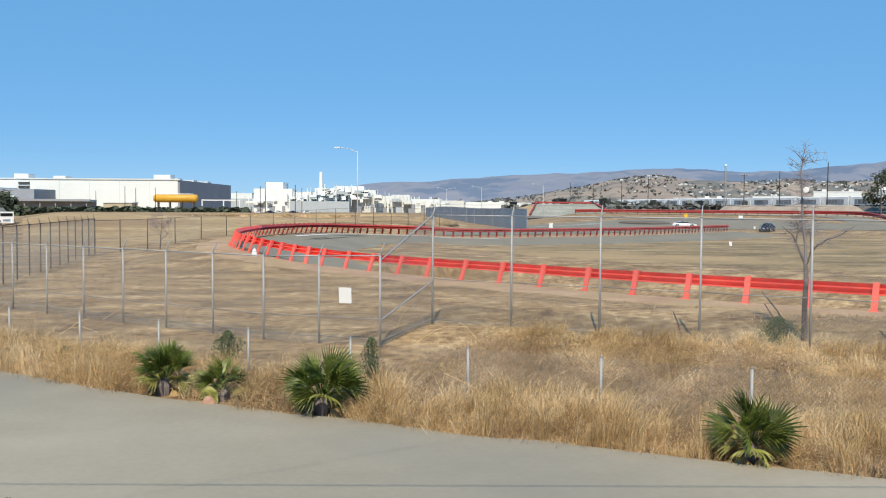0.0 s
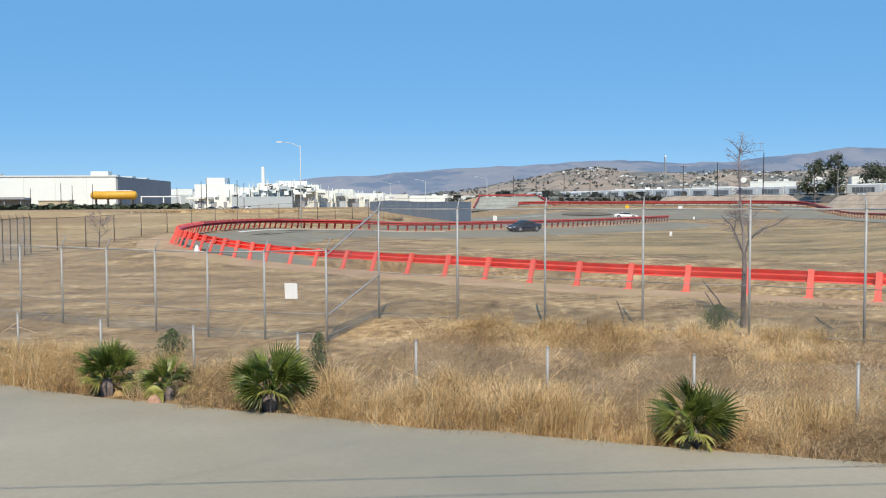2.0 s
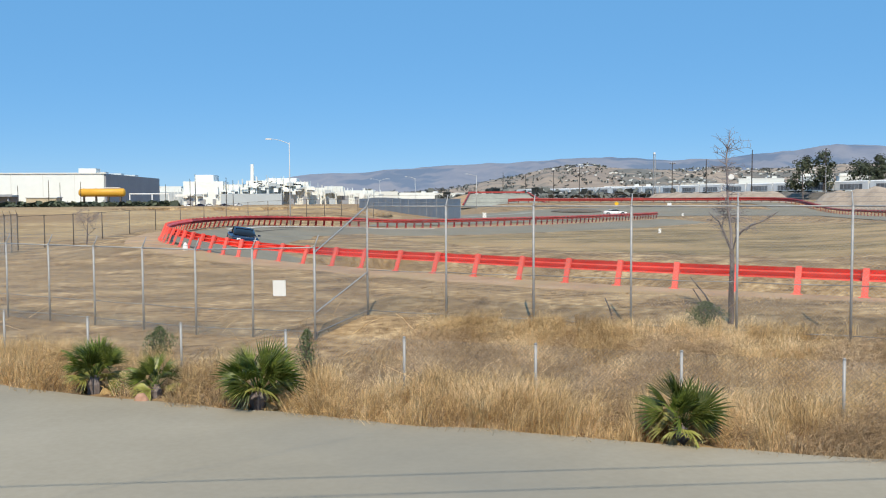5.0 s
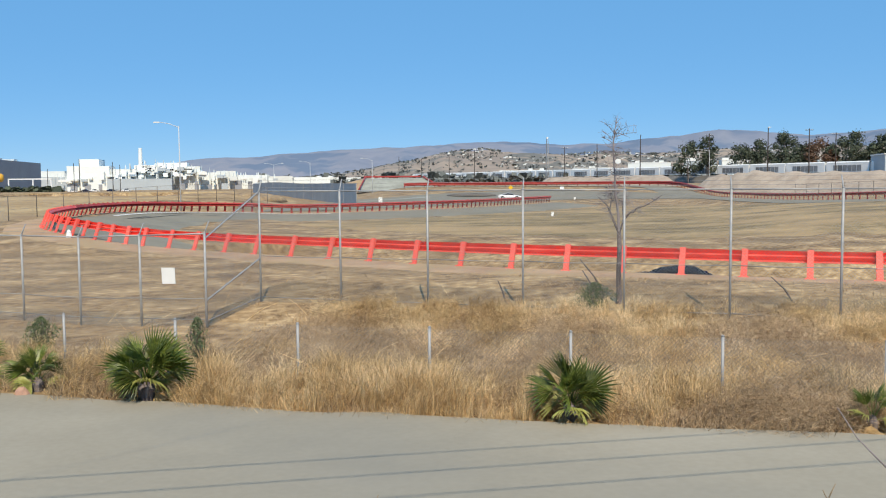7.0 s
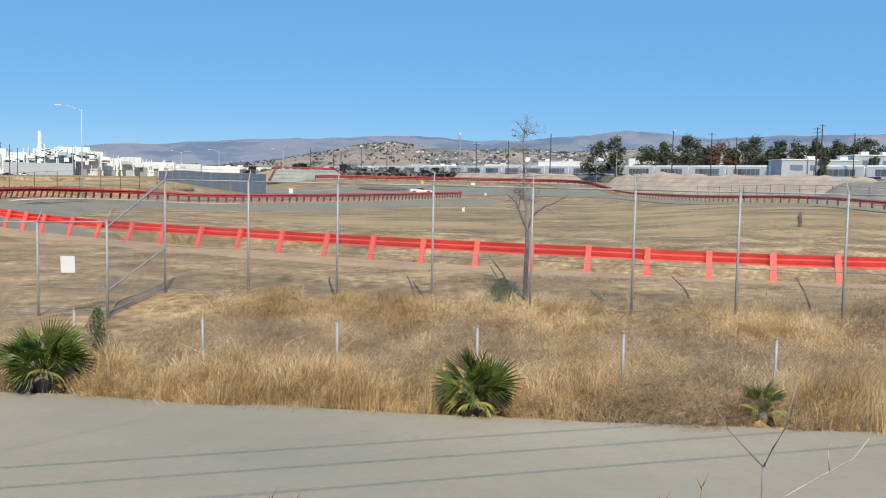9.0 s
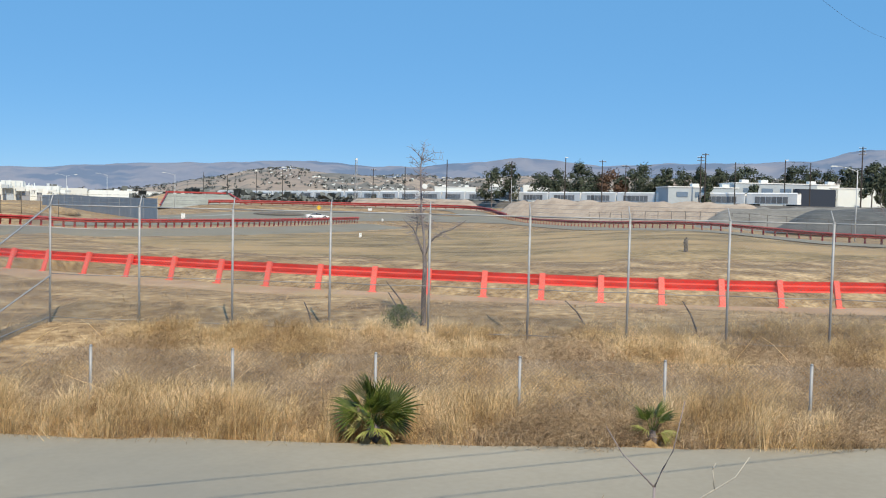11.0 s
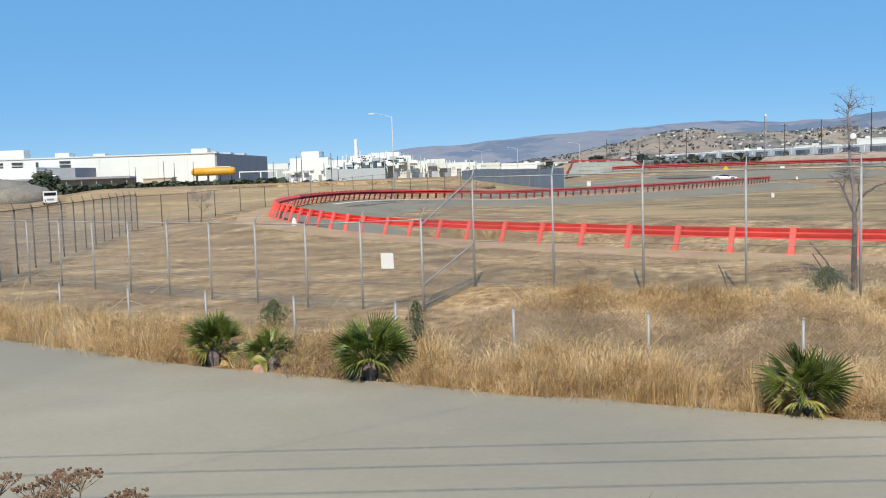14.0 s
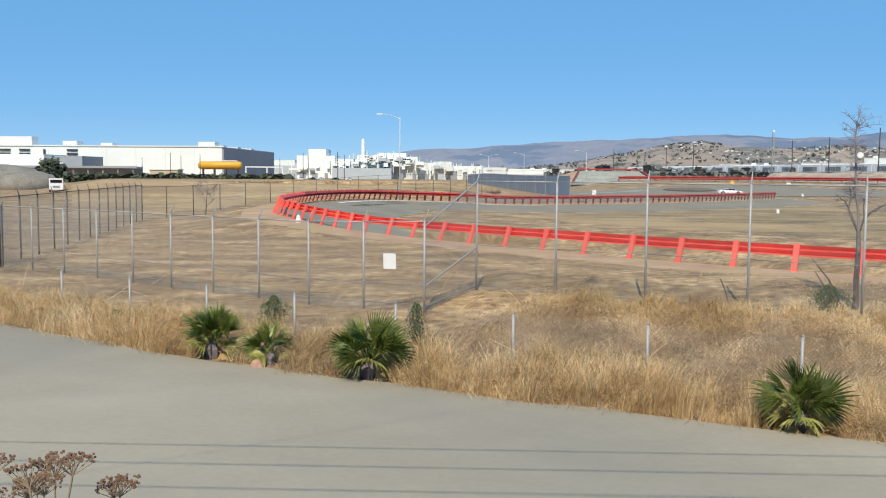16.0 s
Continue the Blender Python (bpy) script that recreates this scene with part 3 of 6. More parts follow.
# ---- chain-link fences ----
def chain_link(mb, p, q, z0, z1, h0, h1, gap, r):
    """Straight diagonal wires both ways between two posts."""
    p, q = Vector((*p, 0)), Vector((*q, 0))
    length = (q - p).length
    d = (q - p) / length
    nrm = Vector((-d.y, d.x, 0))
    h = (h0 + h1) / 2
    steps = int((length + h) / gap)
    for sgn in (1, -1):
        for k in range(steps):
            a = k * gap - h
            u0, w0, u1, w1 = a, 0.0, a + h, h
            if u0 < 0:
                w0, u0 = -u0, 0.0
            if u1 > length:
                w1, u1 = h - (u1 - length), length
            if w1 - w0 < 0.02:
                continue
            pts = []
            for u, w in ((u0, w0), (u1, w1)):
                uu = u if sgn > 0 else length - u
                f = uu / length
                base = z0 + (z1 - z0) * f
                pts.append(p + d * uu + Vector((0, 0, base + w * (h0 + (h1 - h0) * f) / h)))
            side = nrm * r
            up = Vector((0, 0, r))
            mb.add([pts[0] + side, pts[0] - side * 0.5 + up, pts[0] - side * 0.5 - up, pts[1] + side, pts[1] - side * 0.5 + up, pts[1] - side * 0.5 - up], [(0, 1, 4, 3), (1, 2, 5, 4), (2, 0, 3, 5)])


def fence(name, posts, height, mat, label, mesh_gap=0.085, wire=0.0033, post_r=0.031, arm=0.4, arm_dir=(0, 1), rails=(1.0,), barbs=True, group="", mesh_mat=None, foot=0.0, skip=()):
    """Posts with angled arms, top rail, further rails, barbed strands and a wire mesh per bay."""
    base = thing(name, Matrix.Translation((0, 0, 0)), label, "fence", group)
    zs = [level(x, y) - 0.04 for x, y in posts]
    pm = MB()
    pm.tube([(0, 0, -0.25), (0, 0, height + 0.02)], post_r, 8)
    pm.tube([(0, 0, height + 0.02), (0, 0, height + 0.05)], [post_r * 1.25, post_r * 0.7], 8)
    pme = pm.data("post", mat, True)
    am = MB()
    if arm:
        am.tube([(0, 0, height), (arm_dir[0] * arm * 0.55, arm_dir[1] * arm * 0.55, height + arm * 0.8)], [0.022, 0.014], 6)
    ame = am.data("arm", mat, True) if arm else None
    for (x, y), z in zip(posts, zs):
        part("post", pme, mat, base).matrix_local = Matrix.Translation((x, y, z))
        if arm:
            part("arm", ame, mat, base).matrix_local = Matrix.Translation((x, y, z))
    for i in range(len(posts) - 1):
        if i in skip:
            continue
        (x0, y0), (x1, y1) = posts[i], posts[i + 1]
        for f in rails:
            a, b = Vector((x0, y0, zs[i] + height * f)), Vector((x1, y1, zs[i + 1] + height * f))
            sag = 0 if f == 1.0 else 0.02
            part("rail", MB().tube([a, (a + b) / 2 - Vector((0, 0, sag)), b], 0.021 if f == 1.0 else 0.011, 6), mat if f == 1.0 else M_WIRE, base, smooth=True)
        mm = MB()
        chain_link(mm, (x0, y0), (x1, y1), zs[i] + 0.03, zs[i + 1] + 0.03, height - 0.03, height - 0.03, mesh_gap, wire)
        part("wire_mesh", mm, mesh_mat or M_WIRE, base)
        if arm and barbs:
            for k in (0.35, 0.68, 1.0):
                o = Vector((arm_dir[0] * arm * 0.55 * k, arm_dir[1] * arm * 0.55 * k, height + arm * 0.8 * k))
                a, b = Vector((x0, y0, zs[i])) + o, Vector((x1, y1, zs[i + 1])) + o
                part("barbed_strand", MB().tube([a, (a + b) / 2 - Vector((0, 0, 0.015)), b], 0.004, 3, caps=False), M_WIRE, base)
    return base


def along(p, q, n):
    return [(p[0] + (q[0] - p[0]) * i / n, p[1] + (q[1] - p[1]) * i / n) for i in range(n + 1)]


# tall fence along the field
TALL = [(-0.3 + 2.2875 * u, 27.0 - 1.275 * u) for u in (0, 0.97, 1.96, 2.97, 3.97, 4.95, 5.905, 6.84, 7.785, 8.73, 9.68, 10.63)]
tall_fence = fence("chain_link_fence", TALL, 3.2, M_GALV, "tall galvanised chain-link fence with angled barbed-wire arms", rails=(1.0, 0.42, 0.05), arm_dir=(0.35, 0.9), group="perimeter fences")
# lower fence that goes away from its corner post
LEFT = along((-1.63, 23.94), (-15.6, 33.4), 8) + [(-17.4, 34.6), (-19.2, 35.8), (-21.0, 37.0)]
left_fence = fence("chain_link_fence", LEFT, 2.42, M_GALV, "galvanised chain-link fence running away from its brace post", rails=(1.0, 0.32, 0.1), arm_dir=(0.5, 0.3), group="perimeter fences")
# brace bay between the two
jog = thing("brace_panel", Matrix.Translation((0, 0, 0)), "galvanised fence brace with two sloping rails and mesh", "fence")
_a, _b = LEFT[0], TALL[0]
_za, _zb = level(*_a), level(*_b)
part("rail", MB().tube([(*_a, _za + 2.42 * 0.93), (*_b, _zb + 3.16)], 0.022, 6), M_GALV, jog)
part("rail", MB().tube([(*_a, _za + 2.42 * 0.28), (*_b, _zb + 1.24)], 0.022, 6), M_GALV, jog)
part("rail", MB().tube([(*_a, _za + 0.15), (*_b, _zb + 0.12)], 0.014, 6), M_WIRE, jog)
_mm = MB()
chain_link(_mm, _a, _b, _za, _zb, 2.42, 3.2, 0.085, 0.0028)
part("wire_mesh", _mm, M_WIRE, jog)

# low old fence in the weeds beside the road
LOWF = [(-16.4, 26.9), (-14.0, 25.6)] + along((-11.5, 24.4), (-1.9, 19.0), 4) + along((0.5, 17.8), (12.5, 12.5), 5) + [(14.9, 11.5), (17.3, 10.5)]
low_fence = fence("low_chain_link_fence", LOWF, 1.1, M_GALV, "low old chain-link fence half buried in dry weeds", rails=(), arm=0, post_r=0.028, group="", mesh_gap=0.075, wire=0.003)

# dark-posted fences behind the field
BACK1 = along((-21.0, 44.0), (-27.0, 71.5), 10)
fence("dark_post_fence", along((-15, 16), (-21.0, 44.0), 10)[4:] + BACK1[1:], 2.75, M_DARKPOST, "chain-link fence on thin dark posts beside the dirt lot", rails=(1.0, 0.45), arm=0.4, arm_dir=(-0.6, 0.2), mesh_gap=0.2, wire=0.004, post_r=0.04, group="back fences")
_bx, _by = np.array([-27.0, -25.5, -26.5, -27.5, -28, -26.5, -22, -16, -9, -2, 5]), np.array([71.5, 80, 90, 100, 110, 120, 130, 138, 142, 144, 146])
_baz = np.degrees(np.arctan2(_bx, _by))
BACK2 = [(float(np.interp(a, _baz, _bx)), float(np.interp(a, _baz, _by))) for a in [-20.68] + [-19.36 + 1.62 * k - 0.023 * k * k for k in range(16)]]
fence("dark_post_fence", BACK2, 2.6, M_DARKPOST, "chain-link fence on thin dark posts along the tan bank", rails=(1.0, 0.45), arm=0.0, mesh_gap=0.3, wire=0.004, post_r=0.045, group="back fences")



# ---- weeds and grass ----
def blades(name, xy, height, mat, label, width=0.0036, lean=0.85, seed=1):
    """Bent tapering blades at plan points."""
    rng = np.random.default_rng(seed)
    n = len(xy)
    z = levels(xy[:, 0], xy[:, 1]) - 0.06
    a = rng.uniform(0, 2 * np.pi, n)
    side = np.stack([np.cos(a), np.sin(a), np.zeros(n)], 1)
    g = n // 9 + 1
    la = (rng.uniform(0, 2 * np.pi, g).repeat(9)[:n] + rng.normal(0, 0.7, n))
    ln = np.clip(rng.uniform(0.1, 1.0, g).repeat(9)[:n] + rng.normal(0, 0.2, n), 0.02, 1.3) * lean
    wind = np.array([0.10, 0.02, 0])
    bend = np.stack([np.cos(la) * ln, np.sin(la) * ln, np.zeros(n)], 1) + wind
    base = np.stack([xy[:, 0], xy[:, 1], z], 1)
    h = (height * rng.uniform(0.6, 1.3, g).repeat(9)[:n])[:, None]
    w = (width * rng.uniform(0.6, 1.5, n))[:, None]
    mid = base + bend * h * 0.4 + np.array([0, 0, 1.0]) * h * 0.6
    tip = base + bend * h * 1.15 + np.array([0, 0, 1.0]) * h * (1.0 - 0.25 * ln[:, None])
    v = np.stack([base - side * w, base + side * w, mid + side * w * 0.8, mid - side * w * 0.8, tip], 1).reshape(-1, 3)
    k = np.arange(n)[:, None] * 5
    f = np.concatenate([k + np.array([0, 1, 2]), k + np.array([0, 2, 3]), k + np.array([3, 2, 4])], 0)
    return big(name, v, f, mat, label, "grass")


# young palms at the road's edge: x, y, size
PALMS = ((-5.6, 18.45, 1.2), (-4.25, 17.85, 0.92), (-2.2, 16.75, 1.28), (4.65, 13.75, 1.1), (9.0, 12.35, 0.72))
_rng = np.random.default_rng(5)
_en = np.stack([-np.gradient(ROAD_EDGE[:, 1]), np.gradient(ROAD_EDGE[:, 0])], 1)
_en /= np.linalg.norm(_en, axis=1)[:, None]


def belt(n, v0, v1, x0, x1, seed, clump=9, spread=0.10, power=1.0):
    """Clumped plan points in a strip behind the road's edge."""
    rng = np.random.default_rng(seed)
    ok = np.nonzero((ROAD_EDGE[:, 0] > x0) & (ROAD_EDGE[:, 0] < x1))[0]
    k = rng.choice(ok, n // clump)
    v = v0 + (v1 - v0) * rng.uniform(0, 1, n // clump) ** power
    c = ROAD_EDGE[k] + _en[k] * v[:, None] + rng.normal(0, 0.3, (n // clump, 2)) * np.array([1, 0.15])
    for px, py, size in PALMS:
        keep = np.hypot(c[:, 0] - px + 0.12 * size, c[:, 1] - py + 0.35 * size) > 0.62 * size
        c, v = c[keep], v[keep]
    p = np.repeat(c, clump, 0) + rng.normal(0, spread, (len(c) * clump, 2))
    return p, np.repeat(v, clump)


def patch(p, scale, seed):
    return np.array([noise.noise(Vector((a * scale, b * scale, seed))) for a, b in p[::9]]).repeat(9)[: len(p)]


def golden(p, v):
    """Where straw outgrows the grey weeds: by the road, again under the tall fence, and in patches."""
    zone = 0.16 * np.exp(-((v - 0.8) / 0.9) ** 2) - 0.20 * np.exp(-((v - 3.6) / 1.7) ** 2) + 0.10 * sstep(6.2, 7.8, v)
    return zone + 0.9 * patch(p, 0.42, 1.0) + 0.45 * patch(p, 1.3, 6.0) - 0.10 * np.exp(-((p[:, 0] - 10.5) / 2.0) ** 2) * (v < 4)


# straw and weeds between the road and the fence
_p, _v = belt(230000, 0.05, 9.8, -2.5, 24, 21, power=1.1)
_g = golden(_p, _v)
_h = (0.31 + 0.20 * np.clip(patch(_p, 0.7, 3.0) * 1.8, -0.8, 1)) * (0.7 + 0.3 * np.exp(-((_v - 1.2) / 1.5) ** 2)) * _rng.uniform(0.5, 1.25, len(_p))
_straw = (_g + _rng.normal(0, 0.2, len(_p))) > 0.05
blades("tall_dry_grass", _p[_straw], _h[_straw], M_STRAW, "tall golden dry grass between the road and the fence", width=0.0032, seed=3, lean=1.7)
blades("dead_weeds", _p[~_straw], _h[~_straw] * 0.8, M_WEED, "grey brown dead weeds between the road and the fence", width=0.0042, lean=1.35, seed=4)
_p, _v = belt(125000, 0.05, 3.8, -40, -2.5, 22, power=1.0)
_n = patch(_p, 0.6, 4.0)
_h = (0.44 + 0.28 * np.clip(_n * 1.6, -0.7, 1)) * _rng.uniform(0.5, 1.25, len(_p)) * (1 - 0.55 * sstep(1.8, 3.8, _v))
_straw = (_n + _rng.normal(0, 0.2, len(_p)) - 0.35 * np.exp(-((_p[:, 0] + 3.6) / 1.6) ** 2) + 0.25 * (_p[:, 0] < -7)) > -0.15
blades("tall_dry_grass", _p[_straw], _h[_straw], M_STRAW, "tall golden dry grass along the road by the low fence", width=0.0032, seed=5, lean=1.5)
blades("dead_weeds", _p[~_straw], _h[~_straw], M_WEED, "grey brown dead weeds along the low fence", width=0.0045, lean=1.2, seed=6)


def tussocks(name, centres, h0, h1, mat, label, seed, per=110, wide=1.25, w0=0.0014, w1=0.003):
    """Mounds of long blades that arch outwards and over to one side."""
    rng = np.random.default_rng(seed)
    n = len(centres)
    m = n * per
    p = np.repeat(centres, per, 0) + rng.normal(0, 0.10, (m, 2))
    lean_a = rng.uniform(-0.9, 0.9, n).repeat(per) + np.where(rng.random(n) < 0.3, np.pi, 0.0).repeat(per)
    a = lean_a + rng.normal(0, 1.0, m)
    h = rng.uniform(h0, h1, n).repeat(per) * rng.uniform(0.5, 1.15, m)
    r = h * rng.uniform(0.15, wide, m)
    out = np.stack([np.cos(a), np.sin(a)], 1)
    z = levels(p[:, 0], p[:, 1]) - 0.05
    side = np.stack([-np.sin(a), np.cos(a), np.zeros(m)], 1) * rng.uniform(w0, w1, m)[:, None]
    base = np.concatenate([p, z[:, None]], 1)
    fall = rng.uniform(0.0, 0.45, m)

    def at(f, up):
        return base + np.concatenate([out * (r * f)[:, None], (h * up)[:, None]], 1)

    q1, q2 = at(0.22, 0.55), at(0.60, 0.88)
    tip = at(1.15, 1.0) - np.stack([np.zeros(m), np.zeros(m), h * fall], 1)
    v = np.stack([base - side, base + side, q1 - side, q1 + side, q2 - side * 0.8, q2 + side * 0.8, tip], 1).reshape(-1, 3)
    k = np.arange(m)[:, None] * 7
    f = np.concatenate([k + np.array(t) for t in ((0, 1, 3), (0, 3, 2), (2, 3, 5), (2, 5, 4), (4, 5, 6))], 0)
    return big(name, v, f, mat, label, "grass")


def brush(name, centres, r, h, mat, label, seed, per=130, length=0.16, width=0.0026):
    """Tangles of short dead twigs in low domes."""
    rng = np.random.default_rng(seed)
    n = len(centres)
    m = n * per
    size = rng.uniform(0.7, 1.35, n).repeat(per)
    a, u, w = rng.uniform(0, 2 * np.pi, m), np.sqrt(rng.uniform(0, 1, m)), rng.uniform(0, 1, m)
    c = np.repeat(centres, per, 0) + np.stack([np.cos(a), np.sin(a)], 1) * (r * u * size)[:, None]
    z = levels(c[:, 0], c[:, 1]) + h * size * w * np.sqrt(np.clip(1 - u * u * 0.85, 0, 1))
    o = np.concatenate([c, z[:, None]], 1)
    d = rng.normal(0, 1, (m, 3)) * np.array([1.0, 0.7, 0.75])
    d = d / np.linalg.norm(d, axis=1)[:, None] * (length * rng.uniform(0.5, 1.5, m))[:, None]
    s = np.cross(d, rng.normal(0, 1, (m, 3)))
    s = s / np.linalg.norm(s, axis=1)[:, None] * (width * rng.uniform(0.6, 1.4, m))[:, None]
    v = np.stack([o - s, o + s, o + d + s * 0.5, o + d - s * 0.5], 1).reshape(-1, 3)
    f = np.arange(m)[:, None] * 4 + np.array([0, 1, 2, 3])
    return big(name, v, f, mat, label, "weeds")


def spots(n, v0, v1, x0, x1, seed, want=None):
    """Plan points in the belt, kept where straw (1) or weeds (-1) prevail."""
    c, v = belt(n * 9, v0, v1, x0, x1, seed, clump=9, spread=0.0)
    g = golden(c, v)[::9]
    c = c[::9]
    return c if want is None else c[g * want > -0.05]


tussocks("straw_tussocks", spots(620, 0.15, 2.6, -2.5, 24, 41, 1), 0.40, 0.80, M_STRAW, "arching golden grass tussocks along the road edge", 41)
tussocks("straw_tussocks", spots(560, 2.4, 7.0, -2.5, 24, 46, 1), 0.28, 0.55, M_STRAW, "bleached golden grass tussocks in the weeds", 46, 80)
tussocks("straw_tussocks", spots(620, 6.6, 10.0, -1.5, 24, 45, 1), 0.26, 0.52, M_STRAW, "golden grass clumps at the foot of the tall fence", 45, 100)
tussocks("straw_tussocks", spots(300, 0.1, 2.4, -34, -2.5, 42), 0.42, 0.85, M_STRAW, "bleached golden grass tussocks along the road by the low fence", 42)
brush("grey_brush", spots(1500, 0.4, 7.6, -2.5, 24, 47, -1), 0.38, 0.46, M_WEED, "tangled grey brown dead brush between road and fence", 47)
brush("straw_tangle", spots(900, 0.2, 9.6, -2.5, 24, 49, 1), 0.36, 0.44, M_STRAW, "tangled golden broken straw among the grass", 49, 130, 0.20)
brush("straw_tangle", spots(330, 0.1, 2.2, -34, -2.5, 50), 0.34, 0.55, M_STRAW, "tangled golden broken straw along the low fence", 50, 130, 0.20)
brush("grey_brush", spots(260, 0.1, 1.5, 7.0, 24, 48), 0.36, 0.34, M_WEED, "fallen grey brush at the road edge", 48, 150, 0.24)
brush("brown_weeds", spots(330, 0.2, 8.0, -2.5, 24, 43), 0.30, 0.30, M_BROWNWEED, "dark brown dead weed clumps among the grass", 43, 110, 0.12)
brush("brown_weeds", spots(150, 0.3, 4.5, -34, -2.5, 44), 0.32, 0.36, M_BROWNWEED, "dark brown dead weed clumps by the low fence", 44, 110, 0.12)
# short stubble over the field as far as the guard rail
_m = 170000
_p = np.stack([_rng.uniform(-32, 34, _m), _rng.uniform(14, 58, _m)], 1)
_d = np.min(np.hypot(_p[:, None, 0] - RAIL[None, ::12, 0], _p[:, None, 1] - RAIL[None, ::12, 1]), axis=1)
_beyond = _p[:, 1] > np.interp(_p[:, 0], ROAD_EDGE[:, 0], ROAD_EDGE[:, 1]) + 1.5
_rail_y = np.interp(_p[:, 0], RAIL[:120, 0][::-1], RAIL[:120, 1][::-1])
_p = _p[_beyond & (_d > 3.6) & ((_p[:, 1] < _rail_y) | (_p[:, 0] < -13))]
_n = patch(_p, 0.2, 9.0)
blades("stubble", _p, _rng.uniform(0.04, 0.12, len(_p)) * (1 + 0.8 * _n), M_STUBBLE, "short tan stubble over the dry field", width=0.009, lean=1.4, seed=7)
# long fallen stalks across the weeds
_fs = MB()
_r2 = random.Random(77)
_pp, _ = belt(130 * 9, 0.3, 8.5, -20, 24, 78, clump=9, spread=0.0)
for _q in _pp[::9]:
    _z = level(*_q)
    _a, _l, _e = _r2.uniform(0, 6.28), _r2.uniform(0.7, 1.5), _r2.uniform(0.15, 0.8)
    _d = Vector((math.cos(_a), math.sin(_a) * 0.4, _e)) * _l
    _o = Vector((_q[0], _q[1], _z + _r2.uniform(0.05, 0.3)))
    _fs.tube([_o, _o + _d * 0.55, _o + _d + Vector((0, 0, -0.12 * _l))], [0.006, 0.0045, 0.0025], 4)
solid("fallen_stalks", _fs, M_STRAW, "long bleached stalks leaning across the weeds", "grass", kind="stuff")
# leaf litter along the road's edge
_p, _v = belt(9000, -0.35, 0.35, -30, 24, 33, clump=9, spread=0.12)
blades("litter", _p, _rng.uniform(0.03, 0.10, len(_p)), M_WEED, "brown leaf litter along the road edge", width=0.02, lean=1.6, seed=8)


# ---- fan palms ----
def frond_mesh(name, segs, reach, petiole, mat, droop, arc=118.0):
    """A pleated fan: a curved stalk, folded segments joined halfway, tips that split and hang."""
    mb = MB()
    mb.tube([(0, 0, 0), (0, petiole * 0.5, petiole * 0.05), (0, petiole, 0)], [0.017, 0.012, 0.008], 5)
    bend = Matrix.Translation((0, petiole, 0)) @ Matrix.Rotation(radians(-6 - 16 * droop), 4, "X")
    for k in range(segs):
        a = radians(-arc / 2 + arc * k / (segs - 1))
        rr = reach * (0.80 + 0.20 * math.cos(a * 1.2)) * random.uniform(0.86, 1.06)
        d = Vector((math.sin(a), math.cos(a), -0.28 * abs(math.sin(a))))
        s = Vector((math.cos(a), -math.sin(a), 0))
        w = reach * 0.55 * radians(arc) / segs * 0.5
        hang = droop * rr * random.uniform(0.15, 0.5) + 0.05 * rr
        p1, p2, p3 = d * rr * 0.55, d * rr * 0.82 + Vector((0, 0, -hang * 0.35)), d * rr + Vector((0, 0, -hang))
        fold = Vector((0, 0, w * 1.1))
        mb.add([bend @ p for p in (Vector((0, 0, 0)), p1 - s * w, p1 + fold, p1 + s * w, p2 - s * w * 0.42, p2 + fold * 0.5, p2 + s * w * 0.42, p3)],
               [(0, 1, 2), (0, 2, 3), (1, 4, 5, 2), (2, 5, 6, 3), (4, 7, 5), (5, 7, 6)])
    return mb.data(name, mat)


FRONDS = [frond_mesh("frond", 15, 0.46, p, m, d, arc) for d, p, m, arc in ((0.12, 0.36, M_PALM, 84), (0.3, 0.36, M_PALM, 128), (0.5, 0.34, M_PALM, 146), (0.7, 0.22, M_PALMLOW, 140))]
DRY = frond_mesh("dry_frond", 13, 0.40, 0.22, M_PALMDRY, 1.4)


def palm(x, y, size, n, label, dry=3):
    base = thing("fan_palm", Matrix.Translation((x, y, level(x, y) - 0.02)), label, "palm", "young fan palms")
    part("trunk", MB().tube([(0, 0, -0.1), (0, 0, 0.16 * size), (0, 0, 0.3 * size)], [0.11 * size, 0.12 * size, 0.05 * size], 9), M_BARK, base, "short stubby trunk of old leaf bases")
    low = max(3, n // 5)
    for k in range(n):
        az = k * 137.5 + random.uniform(-18, 18)
        el = 86 - 62 * (k / (n - 1)) ** 1.5 + random.uniform(-8, 8)
        j = 3 if k >= n - low else 0 if k < 0.3 * n else 1 if k < 0.6 * n else 2
        ob = part("frond", FRONDS[j], M_PALM, base, "yellowing green lower frond" if j == 3 else "")
        ob.matrix_local = Matrix.Translation((0, 0, (0.20 if j < 3 else 0.16) * size)) @ pose(0, 0, 0, 0, 0, az) @ pose(0, 0, 0, el, random.uniform(-45, 45), 0) @ Matrix.Scale(size * random.uniform(0.8, 1.12), 4)
    for k in range(dry):
        ob = part("dry_frond", DRY, M_PALMDRY, base, "dried brown lower frond")
        ob.matrix_local = Matrix.Translation((0, 0, 0.15 * size)) @ pose(0, 0, 0, 0, 0, k * 120 + random.uniform(-40, 40)) @ pose(0, 0, 0, -14, random.uniform(-20, 20), 0) @ Matrix.Scale(size * 0.75, 4)
    return base


for (_x, _y, _s), _n, _d, _l in zip(PALMS, (25, 17, 28, 26, 9), (3, 2, 3, 4, 3), ("bushy young green fan palm at the road edge", "small young green fan palm beside a pinkish stone", "large bushy young green fan palm at the road edge", "bushy young green fan palm in front of the low fence", "small sparse yellow-green fan palm in the dead weeds")):
    palm(_x, _y, _s, _n, _l, _d)


